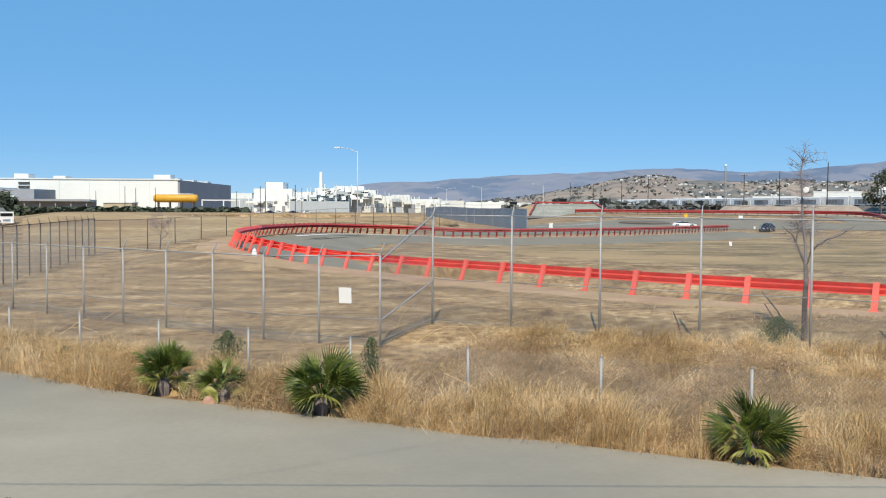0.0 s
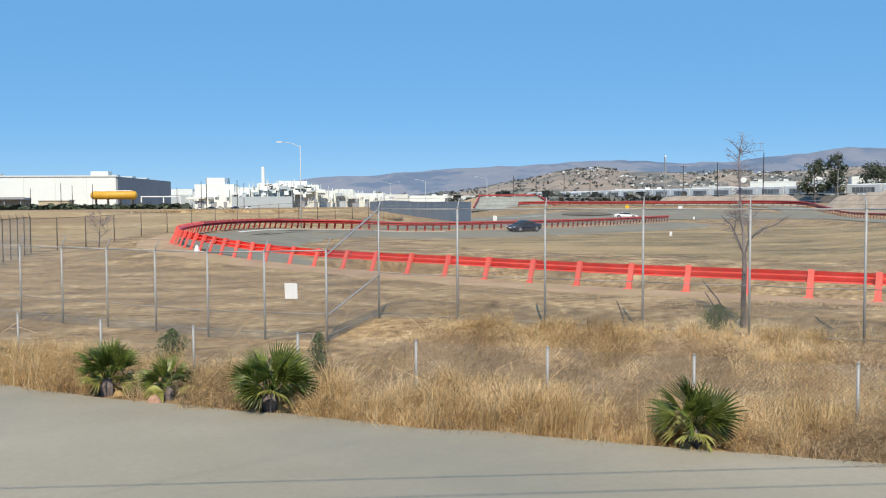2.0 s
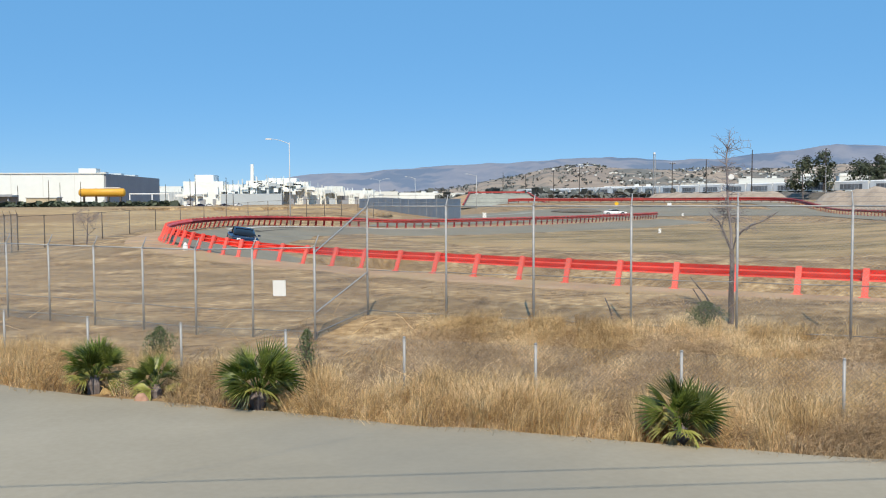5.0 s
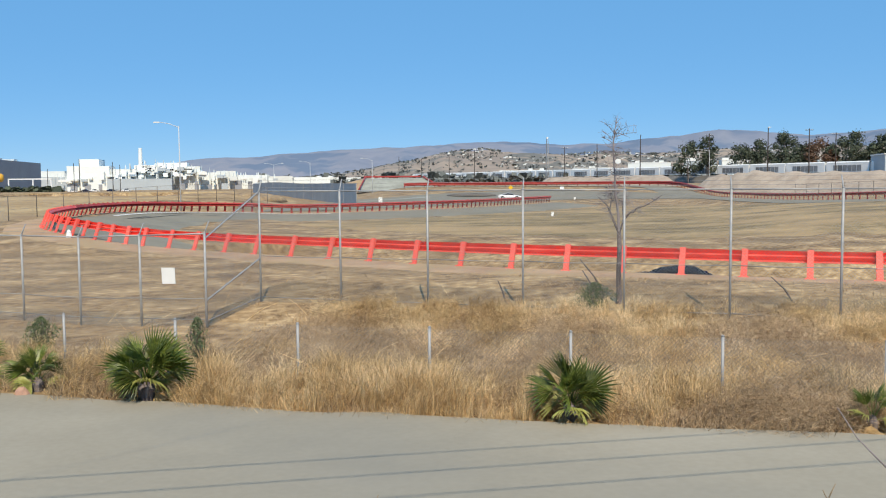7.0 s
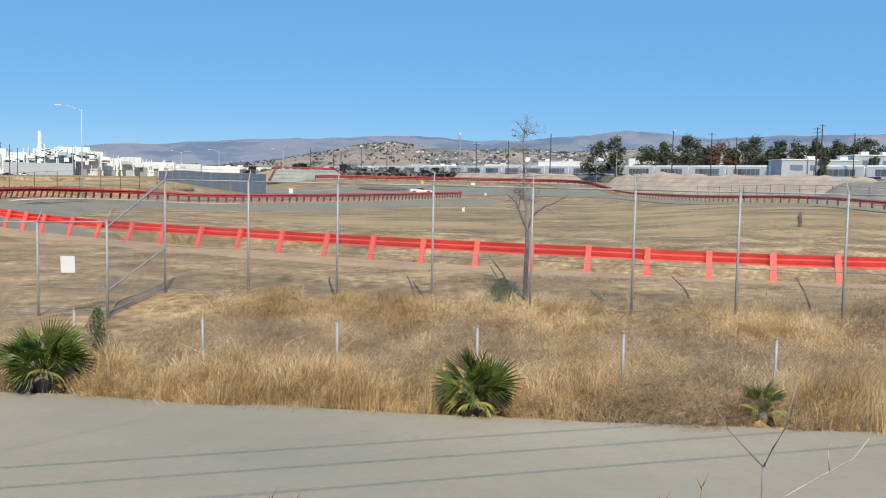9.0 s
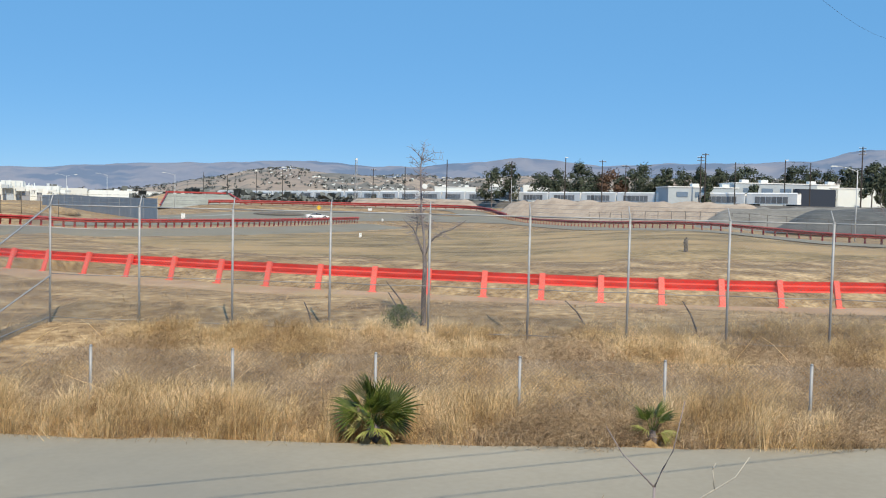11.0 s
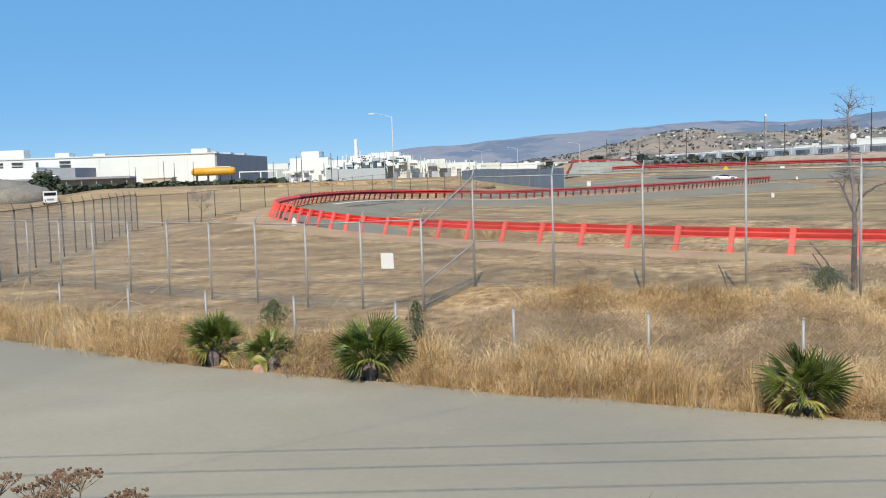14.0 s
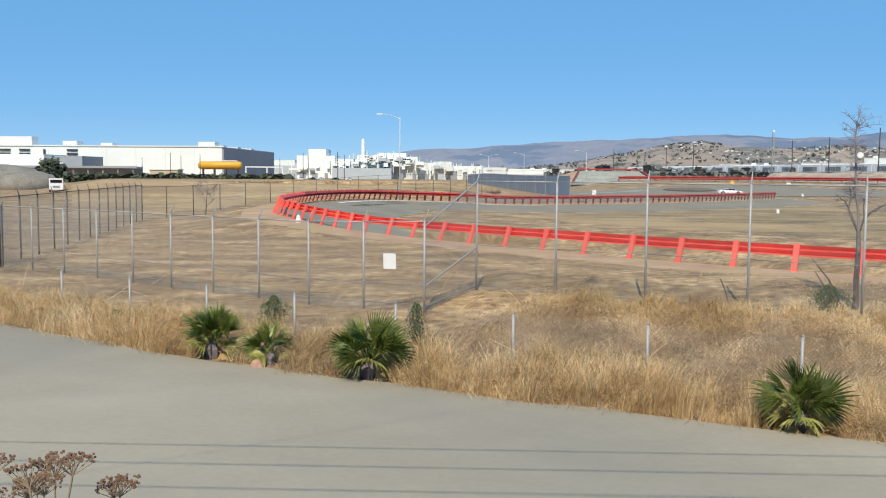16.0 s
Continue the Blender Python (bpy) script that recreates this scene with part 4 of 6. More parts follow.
def stone(x, y, s, label):
    mb = MB()
    rings = []
    for j, (r, z) in enumerate(((0.9, -0.2), (1.0, 0.25), (0.8, 0.8), (0.4, 1.2))):
        rings.append([(x + s * r * random.uniform(0.8, 1.15) * math.cos(2 * math.pi * k / 9), y + s * 0.7 * r * random.uniform(0.8, 1.15) * math.sin(2 * math.pi * k / 9), level(x, y) + z * s) for k in range(9)])
    mb.loft(rings)
    return solid("stone", mb, plain("pink_sandstone", (0.42, 0.25, 0.18), rough=0.95, scale=8.0, bump=0.4), label, "stone")


stone(-4.45, 17.47, 0.135, "pinkish broken stone at the road edge")


# ---- shrubs and bare trees ----
def shrub(x, y, r, h, n, label, seed, lift=0.1):
    rng = random.Random(seed)
    base = thing("shrub", Matrix.Translation((x, y, level(x, y))), label, "shrub")
    lf = MB()
    for k in range(12):
        st = MB()
        a, t = rng.uniform(0, 6.28), rng.uniform(0.2, 1.0)
        st.tube([(0, 0, -0.05), (math.cos(a) * r * 0.4 * t, math.sin(a) * r * 0.4 * t, h * 0.5), (math.cos(a) * r * 0.8 * t, math.sin(a) * r * 0.8 * t, h * rng.uniform(0.7, 1.0))], [0.012, 0.008, 0.003], 4)
        part("stem", st, M_BARK, base)
    for k in range(n):
        a, rr, zz = rng.uniform(0, 6.28), r * math.sqrt(rng.random()), rng.random()
        env = math.sin(math.pi * min(1, 0.15 + zz * 0.85)) ** 0.6 * (0.75 + 0.35 * math.sin(a * 3 + zz * 7 + seed))
        c = Vector((math.cos(a) * rr * env, math.sin(a) * rr * env, lift + zz * (h - lift)))
        d = Vector((rng.uniform(-1, 1), rng.uniform(-1, 1), rng.uniform(-0.6, 1))).normalized()
        s = d.cross(Vector((rng.uniform(-1, 1), rng.uniform(-1, 1), 0.3))).normalized()
        ln, w = rng.uniform(0.03, 0.06), rng.uniform(0.008, 0.018)
        lf.add([c, c + d * ln * 0.5 + s * w, c + d * ln, c + d * ln * 0.5 - s * w], [(0, 1, 2, 3)])
    part("foliage", lf, M_LEAF, base)
    return base


shrub(-4.75, 20.3, 0.42, 1.02, 1500, "dark green wild shrub in the dry grass", 3, 0.35)
shrub(-1.45, 18.6, 0.28, 1.15, 1300, "narrow dark green shrub by the fence post", 8)
shrub(8.25, 22.6, 0.62, 0.75, 2400, "low dark green bush at the foot of a bare tree", 5)
shrub(-9.0, 21.9, 0.2, 0.42, 500, "small green weed in the tall grass", 12)


def bare_tree(x, y, height, trunk_h, r0, label, seed, spread=1.0, limbs=5, reach=1.0):
    rng = random.Random(seed)
    base = thing("bare_tree", Matrix.Translation((x, y, level(x, y) - 0.05)), label, "tree")
    tr, tw = MB(), MB()

    def grow(p, d, ln, r, depth):
        pts, rad = [p], [r]
        q, dd = p.copy(), d.copy()
        n = 4 if depth < 3 else 3
        for i in range(n):
            dd = (dd + Vector((rng.uniform(-1, 1), rng.uniform(-1, 1), rng.uniform(-0.3, 0.7))) * 0.2).normalized()
            q = q + dd * ln / n
            pts.append(q.copy())
            rad.append(r * (1 - 0.75 * (i + 1) / n))
        (tr if depth < 2 else tw).tube(pts, rad, 7 if depth < 2 else 4, caps=False)
        if depth >= 5 or ln < 0.11:
            return
        for k in range(rng.choice((3, 4)) if depth < 4 else 3):
            f = rng.uniform(0.3, 1.0)
            j = min(n - 1, int(f * n))
            o = pts[j].lerp(pts[j + 1], f * n - j if j < n - 1 else rng.random())
            side = Vector((rng.uniform(-1, 1) * spread, rng.uniform(-1, 1) * spread, rng.uniform(-0.15, 0.9)))
            grow(o, (dd * 0.65 + side * 0.8).normalized(), ln * rng.uniform(0.45, 0.7), max(0.0035, r * 0.42), depth + 1)

    lead = [Vector((0, 0, -0.2)), Vector((0, 0, 0.1)), Vector((0.03, 0.02, trunk_h * 0.5))]
    for k in range(6):
        f = k / 5
        lead.append(Vector((0.06 + rng.uniform(-0.1, 0.1) * (0.3 + f), rng.uniform(-0.08, 0.08), trunk_h + (height - trunk_h) * 0.8 * f)))
    tr.tube(lead, [r0 * 1.35, r0, r0 * 0.85] + [r0 * (0.72 - 0.62 * k / 5) for k in range(6)], 9)
    for k in range(limbs):
        f = (k + rng.uniform(0, 0.6)) / limbs
        z = trunk_h * 0.92 + (height - trunk_h) * 0.78 * f
        a = k * 2.4 + rng.uniform(-0.5, 0.5)
        g = max(0.0, min(4.999, (z - trunk_h) / ((height - trunk_h) * 0.8) * 5))
        o = lead[3 + int(g)].lerp(lead[4 + int(g)], g - int(g))
        d = Vector((math.cos(a) * spread, math.sin(a) * spread, rng.uniform(0.5, 1.1))).normalized()
        grow(o, d, ((height - z) * 0.42 + 0.28) * reach, r0 * (0.42 - 0.28 * f), 0 if f < 0.5 else 1)
    part("trunk", tr, M_BARK, base, smooth=True)
    part("twig_spray", tw, M_TWIG, base, "fine pale leafless twigs")
    return base


def fence_tree(x, y, label, seed):
    """A slim bare tree: a short trunk, two crooked limbs, a pale leader with a spray of twigs on top."""
    rng = random.Random(seed)
    z0 = level(x, y) - 0.05
    base = thing("bare_tree", Matrix.Translation((x, y, z0)), label, "tree")
    r3 = Vector((0.929, -0.37, 0))

    def at(lat, z, dep=0.0):
        return Vector((r3.x * lat + 0.37 * dep, r3.y * lat + 0.929 * dep, z - z0))

    def stick(mb, pts, r0, r1, n=6):
        m = len(pts)
        mb.tube(pts, [r0 + (r1 - r0) * i / (m - 1) for i in range(m)], n, caps=False)

    def spray(mb, pts, count, ln, r, up, depth):
        for _ in range(count):
            f = rng.uniform(0.1, 1.0) * (len(pts) - 1)
            j = min(int(f), len(pts) - 2)
            o = pts[j].lerp(pts[j + 1], f - j)
            d = Vector((rng.uniform(-1, 1), rng.uniform(-1, 1), rng.uniform(-0.35, 0.8) + up)).normalized()
            l = ln * rng.uniform(0.45, 1.3)
            k1 = o + d * l * 0.5 + Vector((rng.uniform(-1, 1), rng.uniform(-1, 1), rng.uniform(-1, 1))) * l * 0.10
            k2 = o + d * l + Vector((rng.uniform(-1, 1), rng.uniform(-1, 1), rng.uniform(-1, 0.6))) * l * 0.18
            stick(mb, [o, k1, k2], r, r * 0.45, 4)
            if depth:
                spray(mb, [o, k1, k2], 3, ln * 0.55, r * 0.6, up, depth - 1)

    trunk = MB()
    stem = [at(0, z0 - 0.2), at(0.01, z0 + 0.15), at(0.0, 1.3), at(0.02, 2.0), at(0.0, 2.42)]
    trunk.tube(stem, [0.10, 0.078, 0.068, 0.062, 0.055], 9)
    part("trunk", trunk, M_BARK, base, smooth=True)
    limbs = (([at(0, 2.40), at(-0.12, 2.66), at(-0.25, 2.98), at(-0.33, 3.14, 0.1), at(-0.56, 3.33, 0.2)], 0.042, 0.010),
             ([at(-0.25, 2.96), at(-0.20, 3.3, -0.1), at(-0.27, 3.65, -0.1)], 0.020, 0.007),
             ([at(0.01, 2.40), at(0.12, 2.72), at(0.27, 2.92), at(0.36, 2.93), at(0.45, 3.04, -0.1), at(0.74, 3.14, -0.15), at(1.12, 3.40, -0.2)], 0.040, 0.007),
             ([at(0.12, 2.70), at(0.09, 3.05, 0.15), at(0.16, 3.4, 0.2)], 0.018, 0.006))
    for pts, ra, rb in limbs:
        mb = MB()
        stick(mb, pts, ra, rb, 7)
        part("limb", mb, M_BARK, base, smooth=True)
    leader = [at(0.0, 2.42), at(-0.02, 2.9), at(-0.10, 3.45), at(-0.13, 4.2), at(-0.16, 4.75), at(-0.13, 5.1), at(-0.07, 5.42)]
    mb = MB()
    stick(mb, leader, 0.042, 0.008, 7)
    part("leader", mb, M_TWIG, base, "pale upper stem", smooth=True)
    for tip in ((-0.47, 5.12), (-0.36, 5.28), (0.20, 5.22), (0.44, 5.05), (0.28, 4.92), (-0.50, 4.95)):
        mb = MB()
        o = leader[4].lerp(leader[5], rng.random())
        end = at(tip[0], tip[1], rng.uniform(-0.3, 0.3))
        pts = [o, o.lerp(end, 0.5) + Vector((rng.uniform(-0.04, 0.04), 0, 0.04)), end]
        stick(mb, pts, 0.011, 0.003, 5)
        spray(mb, pts, 9, 0.22, 0.005, 0.3, 0)
        part("top_branch", mb, M_TWIG, base)
    fine = MB()
    spray(fine, leader[1:5], 46, 0.36, 0.008, 0.0, 1)
    spray(fine, leader[4:], 16, 0.22, 0.006, 0.4, 1)
    for pts, ra, rb in limbs:
        spray(fine, pts[1:], 18, 0.36, 0.0075, -0.15, 1)
    part("twig_spray", fine, M_TWIG, base, "fine pale leafless twigs")
    return base


fence_tree(9.22, 23.43, "slim leafless grey tree standing at the chain-link fence", 21)

_dx = solid("hanging_disc", MB().tube([(9.10, 23.22, 4.30), (9.11, 23.24, 4.32), (9.20, 23.32, 4.34), (9.34, 23.40, 4.40)], [0.004, 0.004, 0.004, 0.004], 4).tube([(9.09, 23.19, 4.29), (9.095, 23.20, 4.29), (9.105, 23.225, 4.29)], [0.062, 0.075, 0.07], 14), plain("white_enamel", (0.8, 0.8, 0.78), rough=0.4), "small white round disc tied in the bare tree", "disc")
bare_tree(22.0, 18.2, 5.4, 1.0, 0.07, "leafless grey sapling tangled in the fence", 9, 0.8, 6)
bare_tree(-22.4, 73.0, 3.0, 0.7, 0.06, "small pale leafless bush at the field corner", 15, 1.2, 6)
_st = thing("tree_stump", Matrix.Translation((46.0, 60.5, level(46.0, 60.5))), "small dark dead stump in the infield", "stump")
part("trunk", MB().tube([(0, 0, -0.2), (0.02, 0, 0.35), (-0.05, 0, 0.8), (0.04, 0, 1.15)], [0.20, 0.15, 0.17, 0.06], 8), M_DARKPOST, _st)
for _a in range(6):
    part("shoot", MB().tube([(0, 0, 0.3 + 0.1 * _a), (math.cos(_a * 2.1) * 0.2, math.sin(_a * 2.1) * 0.2, 0.6 + 0.12 * _a)], [0.05, 0.02], 5), M_DARKPOST, _st)


# Dark sticks added behind the tall fence, shaped after its posts' cast shadows.
def shadow_stick(pts, r):
    return solid("dead_branch", MB().tube(pts, [r, r * 0.8, r * 0.5], 5), M_BARK, "dark leaning stick in place of a fence post's shadow", "branch", "dead branches")


for _x, _y, _dx, _h in ((8.6, 23.0, -0.5, 1.0), (8.9, 23.2, -0.8, 1.25), (13.2, 21.2, -0.7, 0.8), (15.6, 19.6, -0.5, 0.95), (6.2, 23.6, -0.25, 0.75)):
    _z = level(_x, _y)
    shadow_stick([(_x, _y, _z - 0.1), (_x + _dx * 0.5, _y + 0.1, _z + _h * 0.6), (_x + _dx, _y + 0.15, _z + _h)], 0.03)

# ---- sign on the fence ----
def fence_sign(x, y, z, w, h, label):
    b = thing("warning_sign", pose(x, y, z, 0, -2, -34), label, "sign")
    part("panel", MB().box((0, 0, 0), (w, 0.012, h)), M_SIGN, b)
    for sx in (-1, 1):
        for sz in (-1, 1):
            part("tie", MB().tube([(sx * w * 0.46, -0.01, sz * h * 0.46), (sx * w * 0.46, 0.05, sz * h * 0.46)], 0.008, 5), M_GALV, b)


fence_sign(-2.60, 24.53, 1.43, 0.43, 0.42, "blank white square sign wired to the chain-link fence")


# ---- small things on the track ----
def post_sign(x, y, w, h, top, mat, label, name="track_sign", diamond=False):
    z = level(x, y)
    b = thing(name, pose(x, y, z, 0, 0, -math.degrees(math.atan2(x, y))), label, "sign")
    part("post", MB().tube([(0, 0.03, -0.2), (0, 0.03, top - h * 0.3)], 0.04, 6), M_GALV, b)
    part("panel", MB().box((0, 0, 0), (w, 0.02, h)), mat, b).matrix_local = pose(0, 0, top - h / 2, 0, 45 if diamond else 0, 0)


post_sign(19.6, 168, 0.7, 0.95, 1.05, M_SIGN, "small white sign panel on the apron")
post_sign(52.0, 198, 0.75, 0.75, 2.7, M_SIGNYELLOW, "yellow diamond road sign", diamond=True)
post_sign(66.0, 205, 0.9, 0.6, 2.2, M_SIGN, "white notice board at the track side")
post_sign(32.4, 104, 0.3, 0.5, 0.6, M_SIGN, "small white distance marker in the infield", "track_marker")
post_sign(58.0, 172, 0.35, 0.5, 0.6, M_SIGN, "small white marker beside the asphalt", "track_marker")


def cone_block(x, y, z, label):
    mb = MB()
    mb.loft([[(x + r * math.cos(a * math.pi / 4), y + r * math.sin(a * math.pi / 4), z + h) for a in range(8)] for r, h in ((0.15, 0.0), (0.18, 0.1), (0.13, 0.35), (0.08, 0.45), (0.03, 0.5))])
    solid("white_marker", mb, M_SIGN, label, "marker")


cone_block(-11.9, 58.2, level(-11.9, 58.2), "white rounded marker leaning at the guard rail")


def oval_mound(x, y, rx, ry, h, mat, name, label, category="mound", kind="structure"):
    mb = MB()
    rings = []
    for f, u in ((1.0, -0.1), (0.93, 0.45), (0.75, 0.85), (0.4, 1.0), (0.05, 1.02)):
        rings.append([(x + rx * f * math.cos(2 * math.pi * k / 40), y + ry * f * math.sin(2 * math.pi * k / 40), level(x, y) + h * u * (1 + 0.12 * noise.noise(Vector((k * 0.7, u * 3, x))))) for k in range(40)])
    mb.loft(rings)
    return solid(name, mb, mat, label, category, kind=kind, smooth=True)


oval_mound(47.0, 216, 6.0, 7.5, 0.5, material("dark_bark_mulch", ((0.09, 0.075, 0.06), (0.13, 0.11, 0.09), (0.18, 0.15, 0.12)), scale=0.4, fine=4.0, rough=1.0), "island", "dark oval planting island on the asphalt")
oval_mound(-123, 226, 13, 14, 5.0, M_GRAVEL, "gravel_heap", "large grey gravel heap on the dirt lot", "heap")
oval_mound(-94, 186, 6.5, 7, 3.4, M_GRAVEL, "gravel_heap", "cone of pale grey gravel on the dirt lot", "heap")
oval_mound(-9, 172, 12, 16, 1.5, M_GROUND, "earth_mound", "low brown earth mound behind the bend", "mound")

# painted line and skid marks on the track
_k0, _k1 = int(np.argmin(np.hypot(RAIL[:, 0] + 16.6, RAIL[:, 1] - 91))), int(np.argmin(np.hypot(RAIL[:, 0] - 6, RAIL[:, 1] - 119)))
ribbon("edge_line", RAIL[_k0:_k1, :2] + INWARD[_k0:_k1] * 2.0, RAIL[_k0:_k1, :2] + INWARD[_k0:_k1] * 2.45, M_LINE, 0.075, "worn white edge line on the asphalt", "road marking", cols=2)
for _o, _a, _b in ((3.2, 40, 62), (4.4, 48, 80), (5.6, 36, 52), (3.9, 66, 84)):
    _i0 = _k1 - _b
    _w = np.sin(np.linspace(0, 3.1, _b - _a))[:, None] * 0.16 + 0.02
    ribbon("skid_mark", RAIL[_i0:_i0 + _b - _a, :2] + INWARD[_i0:_i0 + _b - _a] * _o, RAIL[_i0:_i0 + _b - _a, :2] + INWARD[_i0:_i0 + _b - _a] * (_o + _w), M_SKID, 0.08, "black tyre skid mark on the asphalt", "road marking", cols=2)


# ---- street lamps, poles and cables ----
def street_lamp(x, y, h, arm, az, label, double=False):
    z = level(x, y)
    b = thing("street_lamp", pose(x, y, z, 0, 0, az), label, "street lamp", "street lamps")
    part("pole", MB().tube([(0, 0, -0.3), (0, 0, h * 0.5), (0, 0, h)], [0.09, 0.075, 0.05], 8), M_LAMPPOLE, b, smooth=True)
    for s in ((-1, 1) if double else (-1,)):
        a = part("arm", MB().tube([(0, 0, h - 0.2), (s * arm * 0.5, 0, h + 0.25), (s * arm, 0, h + 0.45)], [0.05, 0.042, 0.034], 6), M_LAMPPOLE, b)
        part("lamp_head", MB().box((s * (arm + 0.35), 0, h + 0.42), (0.8, 0.3, 0.16), taper=0.8), M_LAMPPOLE, a, "pale flat lamp head")


street_lamp(-11.2, 120.5, 11.0, 2.3, 0, "tall white street lamp behind the guard rail bend")
street_lamp(27.0, 250, 9.0, 2.6, 12, "white street lamp near the concrete ramp")
street_lamp(12.0, 290, 10.0, 2.6, 12, "white street lamp far down the track")
street_lamp(1.0, 320, 10.0, 2.6, 12, "white street lamp far down the track", True)
street_lamp(88.5, 84.0, 8.6, 2.4, -30, "white street lamp beside the far guard rail")
_x, _y = yonder(24, 330)
street_lamp(_x, _y, 11.5, 4.0, -22, "white street lamp before the railway wagons")


def utility_pole(x, y, h, arms, label, top_lamp=False, yaw=-22):
    z = level(x, y)
    b = thing("utility_pole", pose(x, y, z, 0, random.uniform(-0.6, 0.6) if yaw < 0 else 0, yaw), label, "utility pole", "utility poles")
    part("pole", MB().tube([(0, 0, -0.5), (0, 0, h)], [0.011 * h + 0.03, 0.007 * h + 0.03], 7), M_WOODPOLE, b)
    for k in range(arms):
        c = part("crossarm", MB().box((0, 0.25, h - 0.7 - k * 1.5), (3.4, 0.2, 0.24)), M_WOODPOLE, b)
        for s in (-1.5, -0.6, 0.6, 1.5):
            part("insulator", MB().tube([(s, 0.25, h - 0.6 - k * 1.5), (s, 0.25, h - 0.25 - k * 1.5)], 0.09, 5), M_SIGN, c)
    if top_lamp:
        part("lamp_head", MB().box((0.4, -0.3, h - 0.2), (1.4, 0.5, 0.3)), M_SIGN, b, "pale floodlight head")


for _l, _d, _h, _n, _t in ((56, 430, 24.5, 0, True), (31, 430, 22, 1, False), (75, 440, 24, 1, False), (86, 440, 22, 1, False), (119, 430, 26.5, 2, False), (124, 440, 28.5, 1, False), (135, 430, 24, 0, False), (160, 435, 26, 0, True),
                           (170, 430, 24.5, 0, False), (196, 435, 33, 3, False), (1, 450, 23, 0, False), (-40, 520, 21, 1, False), (-20, 470, 20, 0, False), (-98, 560, 22, 0, False), (-122, 600, 21, 0, False), (-150, 640, 20, 0, False), (-172, 660, 22, 0, False)):
    _x, _y = yonder(_l, _d)
    utility_pole(_x, _y, _h, _n, "dark wooden utility pole beside the railway", _t)
for _az, _h in ((-20.6, 8.6), (-19.0, 10.4), (-18.4, 9.6), (-17.3, 10.0), (-11.2, 11.0), (-10.9, 12.5), (-12.6, 9.0), (-9.1, 11.5), (-8.7, 10.5)):
    _x, _y = plan(_az, 343)
    utility_pole(_x, _y, _h, 0, "slim dark pole in the factory yard", yaw=0)
# slim steel tower
_x, _y = yonder(-43, 450)
_tw = thing("antenna_mast", Matrix.Translation((_x, _y, 0)), "slim pale lattice antenna mast", "mast")
for _k in range(3):
    part("leg", MB().tube([(math.cos(_k * 2.09) * 0.9, math.sin(_k * 2.09) * 0.9, 0), (math.cos(_k * 2.09) * 0.45, math.sin(_k * 2.09) * 0.45, 24)], 0.12, 5), M_GALV, _tw)
for _k in range(12):
    part("brace", MB().tube([(math.cos(_k * 2.09) * 0.8, math.sin(_k * 2.09) * 0.8, _k * 2.0), (math.cos(_k * 2.09 + 2.09) * 0.7, math.sin(_k * 2.09 + 2.09) * 0.7, _k * 2.0 + 2)], 0.06, 4), M_GALV, _tw)
part("antenna", MB().box((0, 0, 24.4), (0.8, 0.7, 0.8)), M_SIGN, _tw)


def cable(p, q, sag, r, label):
    p, q = Vector(p), Vector(q)
    pts = [p.lerp(q, k / 24) - Vector((0, 0, sag * 4 * (k / 24) * (1 - k / 24))) for k in range(25)]
    return solid("overhead_cable", MB().tube(pts, r, 5), M_CABLE, label, "cable", "overhead cables")


def over_road(a, b, height):
    """Cable whose shadow falls between two points on the road."""
    k = height / TO_SUN.z
    return [(p[0] + TO_SUN.x * k, p[1] + TO_SUN.y * k, height) for p in (a, b)]


for _yy in (12.5, 11.7, 10.8):
    _e = over_road((-34, _yy - 0.5), (38, _yy + 0.3), 6.2)
    cable(_e[0], _e[1], 0.0, 0.011, "black overhead cable along the road")
for _x, _dy in ((-34, -0.5), (38, 0.3)):
    _e = over_road((_x, 11.7 + _dy), (_x, 11.7 + _dy), 6.2)[0]
    utility_pole(_e[0] + 0.25, _e[1], 6.45 - level(_e[0], _e[1]), 1, "dark wooden utility pole beside the road", yaw=90)
cable((-24.0, -12.0, 12.0), (68.6, 57.5, 20.0), 5.4, 0.0045, "thin black overhead cable high over the road")
utility_pole(-24.0, -12.25, 11.0, 1, "dark wooden utility pole that holds a thin cable")
utility_pole(68.6, 57.5, 20.7, 1, "dark wooden utility pole that holds a thin cable")


# ---- buildings ----
def block(parent, name, x0, x1, y0, y1, z0, z1, mat, label=""):
    return part(name, MB().box(((x0 + x1) / 2, (y0 + y1) / 2, (z0 + z1) / 2), (abs(x1 - x0), abs(y1 - y0), z1 - z0)), mat, parent, label)


